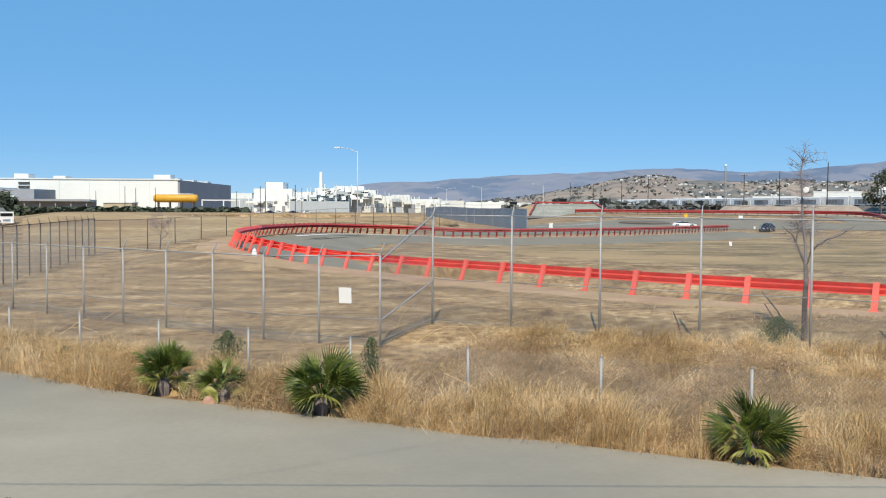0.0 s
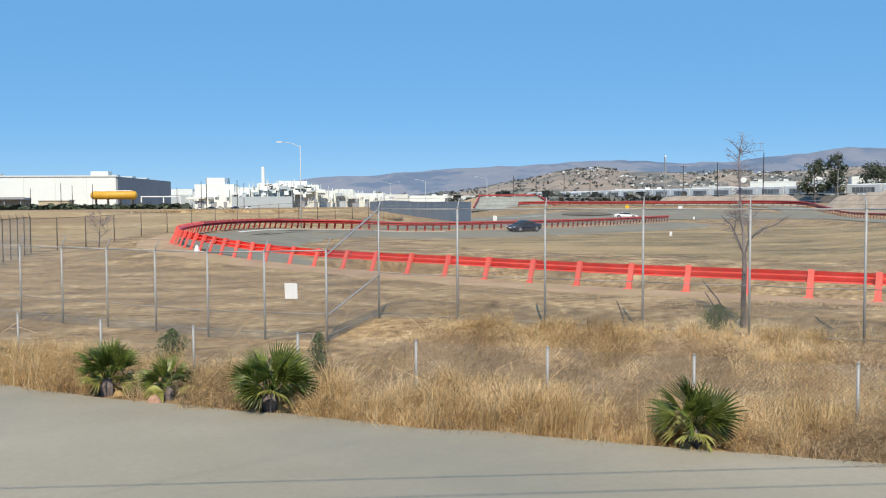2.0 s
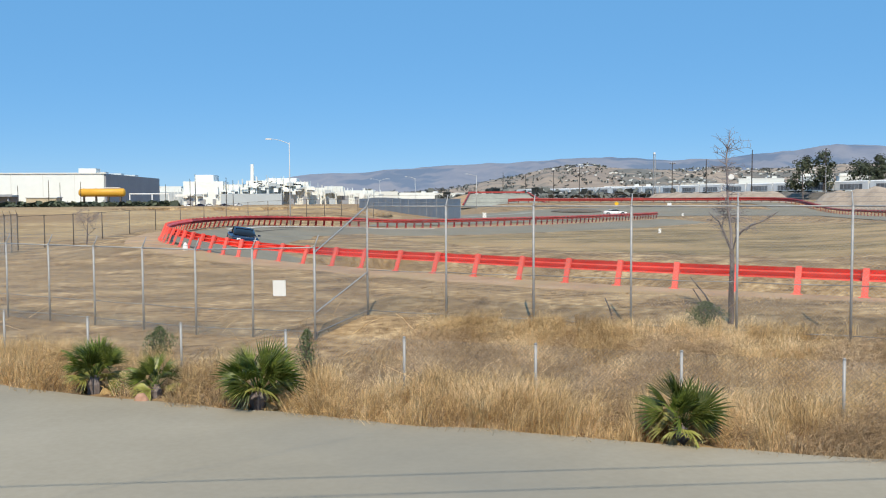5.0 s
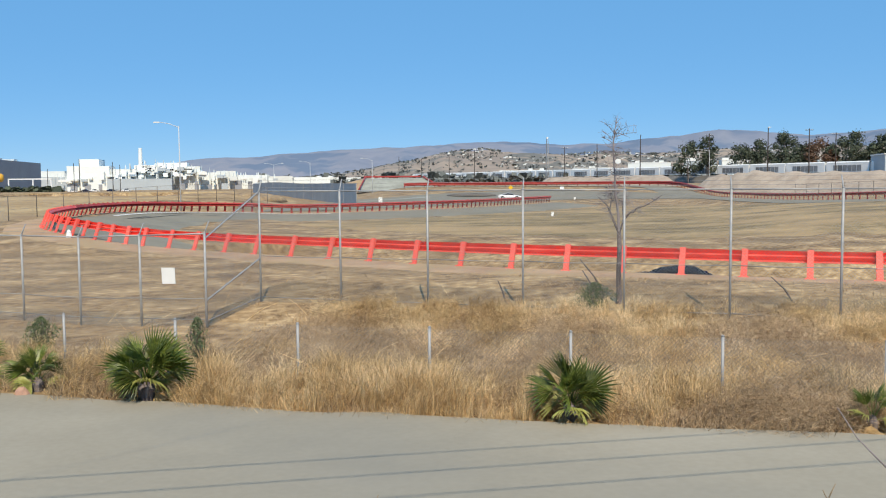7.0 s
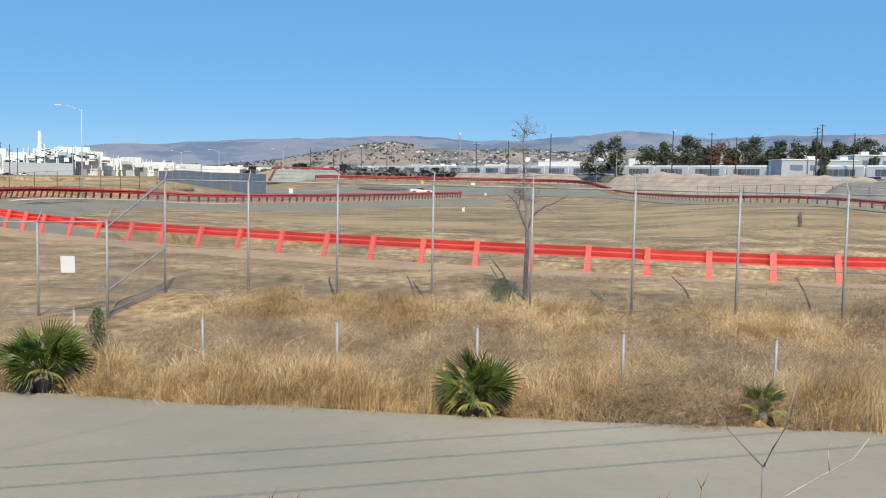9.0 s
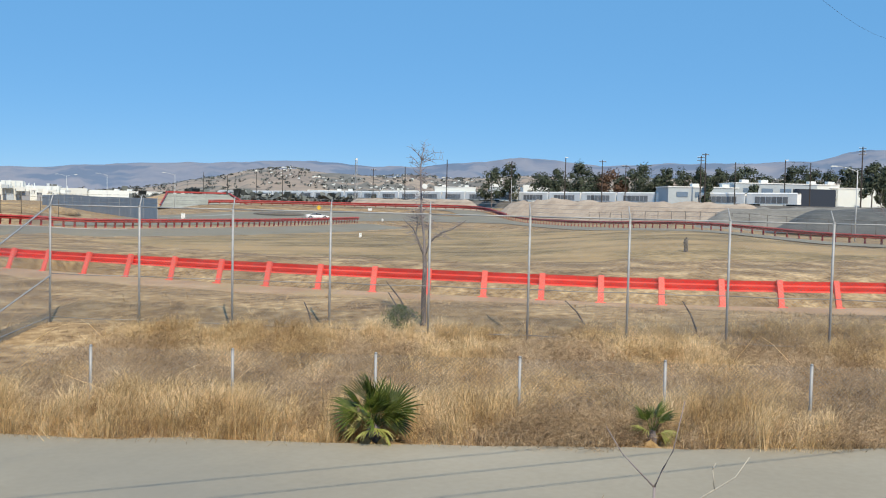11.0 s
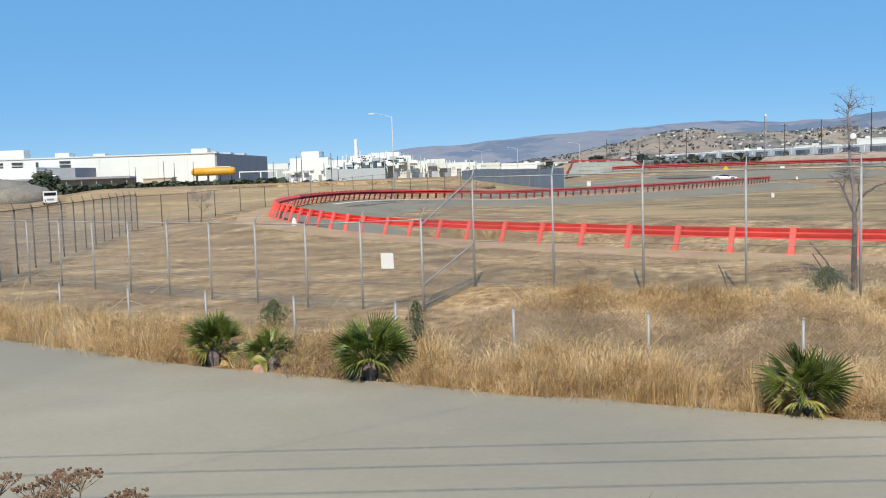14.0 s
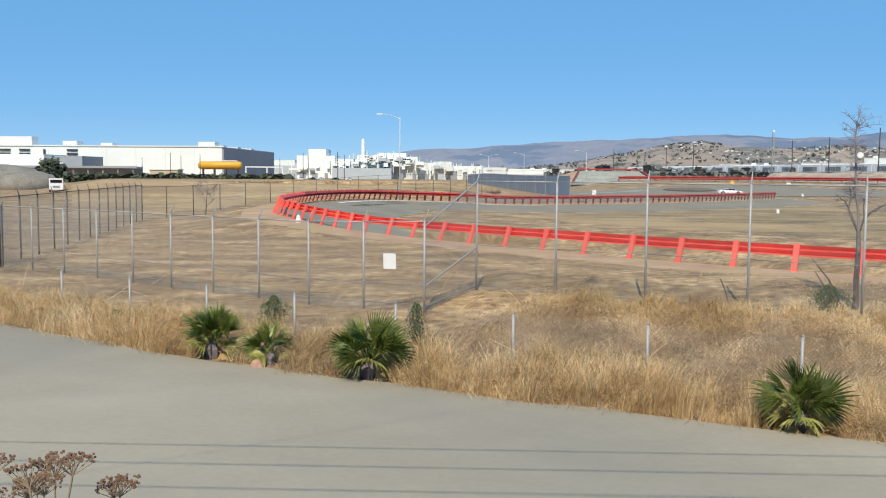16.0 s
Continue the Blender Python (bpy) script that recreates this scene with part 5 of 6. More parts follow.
def factory_hall():
    b = thing("factory_hall", Matrix.Translation((0, 0, 0)), "huge white factory hall with a dark grey end wall", "building")
    block(b, "wall", -330, -110.3, 384, 477, -1, 14.2, M_WHITEWALL)
    block(b, "end_wall", -110.3, -109.6, 384.4, 477, -1, 14.2, M_SLATE, "dark grey end wall")
    block(b, "parapet", -330, -109.3, 383.6, 384.0, 14.2, 14.7, M_CREAM)
    for x, w, h in ((-118, 7, 2.3), (-161, 5, 1.6), (-177, 6, 2.4), (-236, 6, 1.6), (-201, 15, 4.2)):
        block(b, "roof_unit", x - w / 2, x + w / 2, 388, 394, 14.2, 14.2 + h, M_CREAM)
    for y in (405, 430, 455):
        block(b, "roof_unit", -121, -116, y, y + 6, 14.2, 15.6, M_GREYWALL)
    for k in range(13):
        block(b, "panel_joint", -122 - k * 12.5, -121.8 - k * 12.5, 383.9, 384.0, 0, 14.0, M_CREAM)
    # plain dark bars on the front where large lettering stands
    for x in (-174.0, -186.0, -194.5, -203.0, -211.5):
        for k, z in enumerate((12.6, 11.0, 9.4)):
            if x == -186.0:
                block(b, "sign_bar", x - 0.45, x + 0.45, 383.5, 383.9, 9.0 + k * 1.3, 10.3 + k * 1.3, M_LETTER)
            else:
                block(b, "sign_bar", x - 2.3, x + 2.3, 383.5, 383.9, z - 0.42, z + 0.42, M_LETTER)
    return b


factory_hall()


def annex():
    b = thing("annex", Matrix.Translation((0, 0, 0)), "low white annex with a dark end before the factory hall", "building")
    block(b, "wall", -197, -171, 352, 372, -1, 10.2, M_WHITEWALL)
    block(b, "end_wall", -171, -156, 352.4, 372, -1, 9.6, M_SLATE, "dark grey end bay")
    block(b, "roof_unit", -168, -163, 351, 352.3, 5.0, 7.0, M_WHITEWALL)
    block(b, "canopy", -193, -132, 346, 352, 4.9, 5.6, M_GREYWALL)
    block(b, "canopy_fascia", -193, -132, 345.6, 346, 5.0, 5.8, M_SLATE)
    for k in range(11):
        block(b, "column", -192 + k * 5.8, -191.6 + k * 5.8, 346.4, 346.8, 0, 4.9, M_SLATE)
    block(b, "recess_wall", -193, -132, 351.4, 351.9, 0, 4.9, M_SLATE)


annex()


def yellow_tank():
    b = thing("horizontal_tank", Matrix.Translation((-99.5, 344, 0)), "long yellow cylindrical tank on steel legs", "tank")
    part("shell", MB().tube([(-8.2, 0, 6.3), (-7.6, 0, 6.3), (7.6, 0, 6.3), (8.2, 0, 6.3)], [0.9, 1.5, 1.5, 0.9], 18), M_YELLOW, b, smooth=True)
    for x in (-6.5, -2.2, 2.2, 6.5):
        part("leg", MB().box((x, 0, 2.4), (0.4, 1.6, 5.2)), M_DARKPOST, b)
        part("band", MB().tube([(x - 0.15, 0, 6.3), (x + 0.15, 0, 6.3)], 1.56, 18), M_YELLOW, b)
    part("walkway", MB().box((2, 0, 8.0), (9, 1.0, 0.3)), M_SIGN, b)


yellow_tank()
_g = thing("gantry", Matrix.Translation((-85, 345, 0)), "thin pale steel gantry frame", "gantry")
part("beam", MB().box((2, 0, 5.8), (14.5, 0.4, 0.4)), M_SIGN, _g)
for _x in (-5, 3.0, 9.0):
    part("post", MB().box((_x, 0, 2.8), (0.4, 0.4, 5.8)), M_SIGN, _g)
_h = thing("site_hut", Matrix.Translation((-118, 338, 0)), "plain tan flat-roofed site hut", "hut")
block(_h, "wall", -5.2, 5.2, -3, 3, -0.5, 4.4, plain("tan_plaster", (0.50, 0.42, 0.29), scale=0.4))
block(_h, "roof", -5.5, 5.5, -3.3, 3.3, 4.4, 4.75, M_CREAM)


def plant():
    b = thing("process_plant", Matrix.Translation((0, 0, 0)), "cluttered white process plant with pipes and a tall chimney", "factory")
    rng = random.Random(6)
    for x0, x1, z1, y, m in ((-123, -98, 15.0, 600, M_WHITEWALL), (-117, -105, 19.3, 606, M_WHITEWALL), (-98, -82, 13.0, 602, M_CREAM), (-84, -66, 15.5, 604, M_WHITEWALL), (-70, -52, 17.0, 606, M_WHITEWALL), (-56, -44, 14.5, 602, M_CREAM),
                             (-46, -30, 10.8, 608, M_WHITEWALL), (-34, -22, 11.6, 604, M_CREAM), (-24, -2, 9.0, 612, M_WHITEWALL), (-6, 14, 8.2, 620, M_CREAM), (-150, -124, 8.5, 612, M_GREYWALL), (-143, -128, 12.2, 618, M_CREAM), (-98, -60, 7.0, 590, M_GREYWALL), (14, 40, 7.5, 640, M_WHITEWALL)):
        block(b, "hall", x0, x1, y, y + 20, -2, z1, m)
    part("chimney", MB().tube([(-79.5, 600, 0), (-79.5, 600, 20), (-79.5, 600, 26.0)], [1.3, 1.2, 1.0], 12), M_WHITEWALL, b, "tall white chimney")
    for k in range(90):
        x, y = rng.uniform(-132, 6), 598 + rng.uniform(0, 8)
        top = 7 + 9.5 * math.exp(-((x + 68) / 30) ** 2) + rng.uniform(0, 3.5)
        part("vent", MB().tube([(x, y, 4), (x, y, top)], rng.uniform(0.12, 0.38), 6), rng.choice((M_WHITEWALL, M_CREAM, M_GREYWALL)), b)
    for k in range(70):
        x, w = rng.uniform(-128, 2), rng.uniform(1.2, 5)
        z = 6.5 + 9.0 * math.exp(-((x + 68) / 32) ** 2) * rng.uniform(0.3, 1.0)
        block(b, "plant_unit", x, x + w, 596.5 + rng.uniform(0, 2), 603, z - rng.uniform(0.8, 2.5), z, rng.choice((M_WHITEWALL, M_WHITEWALL, M_CREAM, M_SIGN, M_GREYWALL)))
    for k in range(16):
        x, z = rng.uniform(-84, -56), rng.uniform(11.0, 15.0)
        block(b, "duct", x, x + rng.uniform(3, 10), 599, 607, z, z + rng.uniform(0.5, 1.5), rng.choice((M_WHITEWALL, M_CREAM, M_SIGN)))
    for k in range(14):
        x = -121 + k * 8.2
        block(b, "door", x, x + rng.uniform(2, 4.5), 599.4, 599.9, 0, rng.uniform(3, 5.5), rng.choice((M_SLATE, M_GREYWALL)))


plant()


def long_sheds():
    rng = random.Random(8)
    for k, (l0, l1, d, z1, m) in enumerate(((-420, -330, 800, 9.0, M_WHITEWALL), (-345, -290, 760, 7.5, M_CREAM), (-300, -225, 820, 8.0, M_WHITEWALL), (-225, -160, 860, 8.0, M_GREYWALL), (-118, -60, 800, 12.5, M_GREYWALL), (-54, -20, 790, 14.0, M_WHITEWALL), (-8, 26, 770, 17.5, M_WHITEWALL), (34, 56, 700, 17.5, M_GREYWALL),
                                           (58, 76, 680, 17.0, M_WHITEWALL), (109, 143, 450, 14.4, M_GREYWALL), (142, 182, 452, 17.0, M_GREYWALL), (183, 200, 470, 17.5, M_WHITEWALL), (196, 240, 470, 16.0, M_WHITEWALL))):
        (xa, ya), (xb, yb) = yonder(l0, d), yonder(l1, d)
        b = thing("warehouse", pose((xa + xb) / 2, (ya + yb) / 2, 0, 0, 0, -22.4), "low pale flat-roofed warehouse behind the railway", "building", "far warehouses")
        w = l1 - l0
        block(b, "wall", -w / 2, w / 2, 0, 26, -2, z1, m)
        block(b, "roof_edge", -w / 2 - 0.4, w / 2 + 0.4, -0.3, 26, z1, z1 + 0.5, M_SIGN)
        for j in range(int(w / 9)):
            u = -w / 2 + 4 + j * 9
            block(b, "window", u, u + 5.5, -0.25, 0.05, z1 - 4.6, z1 - 2.2, plain("blue_grey_glass", (0.16, 0.22, 0.30), rough=0.2)) if k in (9, 10) else block(b, "door", u, u + 3.2, -0.2, 0.05, 0, z1 * 0.45, M_GREYWALL)
        for j in range(2):
            u = rng.uniform(-w / 2, w / 2 - 4)
            block(b, "roof_unit", u, u + 3.5, 3, 7, z1 + 0.5, z1 + 2.0, M_CREAM)
    x, y = yonder(176, 440)
    b = thing("dark_container", pose(x, y, 0, 0, 0, -22.4), "dark blue storage container stack beside the warehouse", "container")
    block(b, "body", -9, 9, -3, 3, 0, 14.6, plain("dark_blue_steel", (0.02, 0.03, 0.05), rough=0.6))


long_sheds()


# ---- railway wagons on their bank ----
def wagons():
    (xa, ya), (xb, yb) = yonder(156, 405), yonder(-250, 990)
    a, e = Vector((xa, ya, 0)), Vector((xb, yb, 0))
    d = (e - a).normalized()
    n = Vector((-d.y, d.x, 0))
    mb = MB()
    prof = [(-14, -1.0), (-5, 6.2), (6, 6.2), (16, -1.0)]
    mb.loft([[a - d * 260 + n * u + Vector((0, 0, z)) for u, z in prof], [e + d * 200 + n * u + Vector((0, 0, z)) for u, z in prof]], closed=False)
    solid("railway_bank", mb, M_BALLAST, "dark grey ballast railway bank", "embankment", kind="structure")
    length = 27.5
    proto = thing("rail_wagon", Matrix.Translation((0, 0, 0)), "long white covered car-carrier wagon with grey side panels", "rail wagon", "car-carrier train")
    part("body", MB().box((0, 0, 3.0), (26.4, 2.9, 4.6)), M_TRAIN, proto)
    part("roof", MB().loft([[(sx * 13.2, y, z) for y, z in ((-1.5, 5.3), (-1.0, 5.75), (0, 5.9), (1.0, 5.75), (1.5, 5.3))] for sx in (-1, 1)], closed=False), M_TRAIN, proto)
    for s in (-1, 1):
        for k in range(6):
            part("side_panel", MB().box((-7.3 + k * 2.92, s * 1.5, 2.6), (2.6, 0.08, 2.9)), M_TRAINPANEL, proto, "grey perforated side panel")
        for x in (-9, 9):
            part("bogie", MB().box((x, s * 0.9, 0.35), (2.8, 0.5, 0.7)), M_RUBBER, proto)
    total = (e - a).length
    ang = math.atan2(d.y, d.x)
    for k in range(int(total / length)):
        p = a + d * (length * (k + 0.5)) + Vector((0, 0, 6.19))
        m = Matrix.Translation(p) @ Matrix.Rotation(ang, 4, "Z")
        if k == 0:
            proto.matrix_world = m
        else:
            copy_thing(proto, m)


wagons()


# ---- sand bank, gravel slope and tarp behind the far rail ----
def bank(name, l0, l1, d0, d1, top0, top1, mat, label, wob=0.5, seed=0, foot=0.8, depth=14.0):
    mb, rings = MB(), []
    n = 48
    for i in range(n + 1):
        f = i / n
        lat, dep = l0 + (l1 - l0) * f, d0 + (d1 - d0) * f
        end = float(sstep(0, 0.14, f) * (1 - sstep(0.88, 1.0, f)))
        top = foot + (top0 + (top1 - top0) * f - foot) * end + wob * noise.noise(Vector((f * 9, seed, 0))) + wob * 0.5 * noise.noise(Vector((f * 31, seed, 2)))
        r = []
        for u, h in ((0, 0), (0.3, 0.4), (0.7, 0.85), (1.0, 1.0), (2.2, 0.95), (3.4, 0.0)):
            x, y = yonder(lat * (dep + depth * u) / dep, dep + depth * u)
            r.append((x, y, foot + (top - foot) * h * (1 + 0.06 * noise.noise(Vector((f * 22, u * 3, seed + 5))))))
        rings.append(r)
    mb.loft(rings, closed=False)
    return solid(name, mb, mat, label, "embankment", kind="structure", smooth=True)


bank("sand_bank", 13, 58, 240, 150, 5.4, 5.1, M_SANDBANK, "pale sandy soil bank behind the far straight", 1.2, 1)
bank("gravel_bank", 38, 80, 142, 132, 4.0, 5.2, M_GRAVEL, "grey gravel bank beside the sand", 0.4, 3, depth=12)
bank("tarp_bank", 45, 100, 130, 122, 4.2, 5.2, M_TARP, "dark grey sheeted slope behind the guard rail", 0.3, 4, depth=10)
bank("pale_bank", -36, 12, 330, 250, 5.0, 5.2, M_SANDBANK, "pale dirt strip before the railway", 0.4, 6, foot=2.0)
fence("dark_post_fence", [tuple(yonder(30 + 32 * i / 22, 190 - 86 * i / 22)) for i in range(23)], 2.5, M_DARKPOST, "chain-link fence on dark posts before the sand bank", rails=(1.0,), arm=0, mesh_gap=0.35, wire=0.004, post_r=0.05, group="back fences")


# ---- screen fence and concrete ramp ----
def screen_fence():
    b = thing("screen_fence", Matrix.Translation((0, 0, 0)), "blue grey mesh windscreen on a tall site fence", "fence")
    pts = [(13.4 - 0.9 * k - 0.06 * k * k, 148 + 14 * k) for k in range(13)]
    for p, q in zip(pts[:-1], pts[1:]):
        zp, zq = level(*p), level(*q)
        part("screen", MB().loft([[(p[0], p[1], zp), (p[0], p[1], zp + 3.6), (p[0] + 0.05, p[1], zp + 3.6), (p[0] + 0.05, p[1], zp)], [(q[0], q[1], zq), (q[0], q[1], zq + 3.6), (q[0] + 0.05, q[1], zq + 3.6), (q[0] + 0.05, q[1], zq)]]), M_SCREEN, b)
        part("post", MB().tube([(p[0], p[1] - 0.1, zp - 0.3), (p[0], p[1] - 0.1, zp + 3.75)], 0.06, 6), M_GALV, b)


screen_fence()


def ramp():
    b = thing("concrete_ramp", Matrix.Translation((0, 0, 0)), "steep pale concrete test ramp edged with red rails", "ramp")
    c = Vector((37.5, 268, level(37.5, 268)))
    w = 10.5
    mb = MB()
    mb.loft([[(c.x - w - 2 + 0, c.y, c.z - 1), (c.x - w + 1.5, c.y + 16, c.z + 3.0), (c.x - w + 1.5, c.y + 26, c.z + 3.0), (c.x - w - 2, c.y + 40, c.z - 1)], [(c.x + w + 2, c.y, c.z - 1), (c.x + w - 1.5, c.y + 16, c.z + 3.0), (c.x + w - 1.5, c.y + 26, c.z + 3.0), (c.x + w + 2, c.y + 40, c.z - 1)]])
    part("slab", mb, M_CONCRETE, b)
    for s in (-1, 1):
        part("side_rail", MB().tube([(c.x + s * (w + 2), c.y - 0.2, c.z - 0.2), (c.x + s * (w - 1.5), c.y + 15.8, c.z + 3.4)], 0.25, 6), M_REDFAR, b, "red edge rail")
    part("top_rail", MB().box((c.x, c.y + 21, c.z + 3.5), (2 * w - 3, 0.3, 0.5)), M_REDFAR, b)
    mb = MB()
    mb.loft([[(c.x - w - 9, c.y + 6, c.z - 1), (c.x - w - 4, c.y + 16, c.z + 1.4), (c.x - w + 1.4, c.y + 16.5, c.z + 2.9), (c.x - w - 1.9, c.y + 0.5, c.z - 1)], [(c.x - w - 9, c.y + 36, c.z - 1), (c.x - w - 4, c.y + 28, c.z + 1.4), (c.x - w + 1.4, c.y + 26, c.z + 2.9), (c.x - w - 1.9, c.y + 39, c.z - 1)]])
    part("earth_side", mb, M_BERM, b, "tan earth shoulder")


ramp()
ribbon("pale_strip", curve([(16, 176), (24, 196), (34, 214)], 2.0), curve([(17.5, 176), (27, 196), (38, 214)], 2.0)[: len(curve([(16, 176), (24, 196), (34, 214)], 2.0))] if len(curve([(17.5, 176), (27, 196), (38, 214)], 2.0)) >= len(curve([(16, 176), (24, 196), (34, 214)], 2.0)) else curve([(17.2, 176), (25.2, 196), (35.2, 214)], 2.0), M_CONCRETE, 0.09, "pale concrete strip across the asphalt", "road", cols=3)


# ---- far trees and scrub ----
def far_tree(x, y, z, h, w, mat, label, seed, lumps=17):
    rng = random.Random(seed)
    b = thing("tree", Matrix.Translation((x, y, z)), label, "tree", "trees behind the railway")
    part("trunk", MB().tube([(0, 0, -1), (rng.uniform(-0.4, 0.4), 0, h * 0.35), (rng.uniform(-0.6, 0.6), 0, h * 0.8)], [0.4, 0.3, 0.08], 6), M_BARK, b)
    cr = MB()
    for k in range(lumps):
        a, zz = rng.uniform(0, 6.28), rng.uniform(0.3, 0.95)
        env = w * 0.5 * math.sin(math.pi * (0.12 + zz * 0.86)) ** 0.6
        c = Vector((math.cos(a) * env * rng.uniform(0.2, 0.9), math.sin(a) * env * 0.7, h * zz))
        lr = w * rng.uniform(0.14, 0.26)
        for j in range(84):
            d = Vector((rng.gauss(0, 1), rng.gauss(0, 1), rng.gauss(0, 0.8))).normalized()
            o = c + d * lr * rng.uniform(0.5, 1.15)
            s1 = d.cross(Vector((0.3, 0.2, 1))).normalized() * rng.uniform(0.3, 0.85)
            s2 = d.cross(s1).normalized() * rng.uniform(0.3, 0.85)
            cr.add([o - s1, o - s2 * 0.8, o + s1, o + s2 + d * 0.3], [(0, 1, 2, 3)])
    part("crown", cr, mat, b)
    return b


_tr = random.Random(3)
for _l, _d, _top, _w, _m in ((29, 560, 24, 13, 0), (40, 565, 26.5, 10, 0), (60, 570, 21, 15, 0), (70, 575, 20, 9, 0), (84, 575, 20.5, 12, 0), (94, 580, 22, 12, 0), (103, 580, 23.5, 14, 1), (112, 585, 19, 7, 1), (120, 580, 25, 13, 0), (130, 575, 23.5, 9, 0), (140, 585, 25.5, 8, 0), (150, 580, 26.5, 12, 0),
                             (160, 575, 24, 12, 0), (171, 580, 27, 11, 0), (182, 580, 25, 11, 0), (193, 585, 26, 12, 0), (204, 580, 24, 13, 0), (217, 580, 26.5, 13, 0), (232, 585, 28, 13, 0), (246, 580, 29.5, 10, 0), (255, 570, 27, 12, 0), (268, 575, 30.5, 13, 0), (283, 580, 28, 12, 0), (300, 580, 31, 14, 0), (322, 580, 28, 15, 0), (206, 446, 25, 8, 0), (216, 450, 23, 9, 0),
                             (178, 455, 16, 5, 0), (128, 446, 14, 6, 0), (149, 446, 13.5, 5, 0)):
    _x, _y = yonder(_l, _d)
    far_tree(_x, _y, 0, _top * _tr.uniform(1.08, 1.24), _w * 1.3, (M_TREEDARK, M_TREERUST)[_m], "rusty brown broad tree" if _m else "dark green broad tree in the distant row", _tr.randint(0, 9999))
for _k in range(20):
    _x, _y = yonder(76 + _k * 13.5, 610)
    far_tree(_x, _y, 0, _tr.uniform(24, 33) + 0.12 * _k, _tr.uniform(14, 19), M_TREEDARK, "dark green broad tree in the distant row", _tr.randint(0, 9999))
for _az, _d, _h, _w in ((-25.6, 345, 7, 10),):
    _x, _y = plan(_az, _d)
    far_tree(_x, _y, 0, _h, _w, M_TREEDARK, "dark green tree before the factory hall", _tr.randint(0, 9999))


def scatter(name, n, place, size, mat, label, category, seed, box=False):
    rng = random.Random(seed)
    mb = MB()
    for k in range(n):
        x, y, z, s = place(rng)
        if box:
            mb.box((x, y, z + size * s * 0.3), (size * s * 1.5, size * s, size * s * 0.7), Matrix.Identity(4))
        else:
            for j in range(7):
                o = Vector((x + rng.uniform(-1, 1) * size * s, y + rng.uniform(-1, 1) * size * s, z + rng.uniform(0, 1) * size * s))
                d = Vector((rng.uniform(-1, 1), rng.uniform(-1, 1), rng.uniform(-0.5, 1))) * size * s * 0.7
                e = Vector((-d.y, d.x, d.z * 0.5 + size * s * 0.35))
                mb.add([o - d, o - e, o + d, o + e], [(0, 1, 2, 3)])
    return solid(name, mb, mat, label, category, kind="stuff")


def on_near_hill(lo, hi, u0=0.1, u1=1.0):
    def place(rng):
        a, u = rng.uniform(lo, hi), rng.uniform(u0, u1)
        e = float(np.interp(a, [p for p, _ in NEAR_TABLE], [q for _, q in NEAR_TABLE]))
        x, y = plan(a, 1500 + 900 * u)
        h = float(np.interp(u, [0, 0.25, 0.5, 0.75, 1.0], [0, 0.35, 0.66, 0.9, 1.0]))
        return x, y, -4 + h * e * 2400 + 1, rng.uniform(0.5, 1.4)
    return place


scatter("hill_scrub", 2200, on_near_hill(2, 60), 2.7, M_HILLSCRUB, "dark scrub and trees over the foothills", "scrub", 5)
scatter("hill_houses", 480, on_near_hill(10, 60, 0.3, 0.98), 2.9, M_CREAM, "many small pale houses on the foothills", "houses", 9, True)


def flat_far(lo, hi, d0, d1, z=0.0):
    def place(rng):
        x, y = plan(rng.uniform(lo, hi), rng.uniform(d0, d1))
        return x, y, z, rng.uniform(0.5, 1.5)
    return place


scatter("far_treeline", 420, flat_far(-4, 30, 900, 1500), 6.5, M_HILLSCRUB, "dark tree line across the far plain", "tree line", 13)
scatter("far_treeline", 300, flat_far(9, 46, 690, 760, 2.0), 4.2, M_HILLSCRUB, "dark trees behind the railway wagons", "tree line", 19)
scatter("far_treeline", 120, flat_far(30, 60, 900, 1400), 8.0, M_HILLSCRUB, "dark tree line across the far plain", "tree line", 14)
scatter("plain_trees", 380, flat_far(-6, 13, 640, 780, 1.0), 3.4, M_HILLSCRUB, "dark trees among the low buildings of the plain", "trees", 16)
scatter("far_roofs", 140, flat_far(-6, 26, 700, 1300), 5.0, M_CREAM, "pale low roofs across the far plain", "houses", 15, True)
scatter("yard_shrubs", 1300, flat_far(-27, -12, 334, 342, 0.4), 1.35, M_TREEDARK, "low dark shrubs along the factory yard", "shrubs", 17)


# ---- vehicles ----
def ring(x, hw, z0, z1, shoulder=0.75, tumble=0.9):
    """Half-rounded cross-section of a car body at x."""
    zs = z0 + (z1 - z0) * shoulder
    r = [(x, -hw * 0.86, z0), (x, -hw, z0 + 0.14), (x, -hw, zs), (x, -hw * tumble, z1 - 0.03), (x, -hw * 0.5, z1)]
    return [Vector(p) for p in r] + [Vector((p[0], -p[1], p[2])) for p in reversed(r)]


def wheel_parts(parent, x, y, r, k=1):
    t = part("wheel", MB().tube([(0, -0.11, 0), (0, -0.10, 0), (0, 0.10, 0), (0, 0.11, 0)], [r * 0.86, r, r, r * 0.86], 20), M_RUBBER, parent, smooth=False)
    t.matrix_local = Matrix.Translation((x, y, r))
    part("rim", MB().tube([(0, -0.115, 0), (0, 0.115, 0)], r * 0.66, 14), M_ALLOY, t, "grey alloy rim")
    for j in range(5):
        a = 2 * math.pi * j / 5
        part("spoke", MB().box((0, 0, r * 0.34), (0.06, 0.25, r * 0.6), Matrix.Rotation(a, 4, "Y")), M_ALLOY, t)
    return t


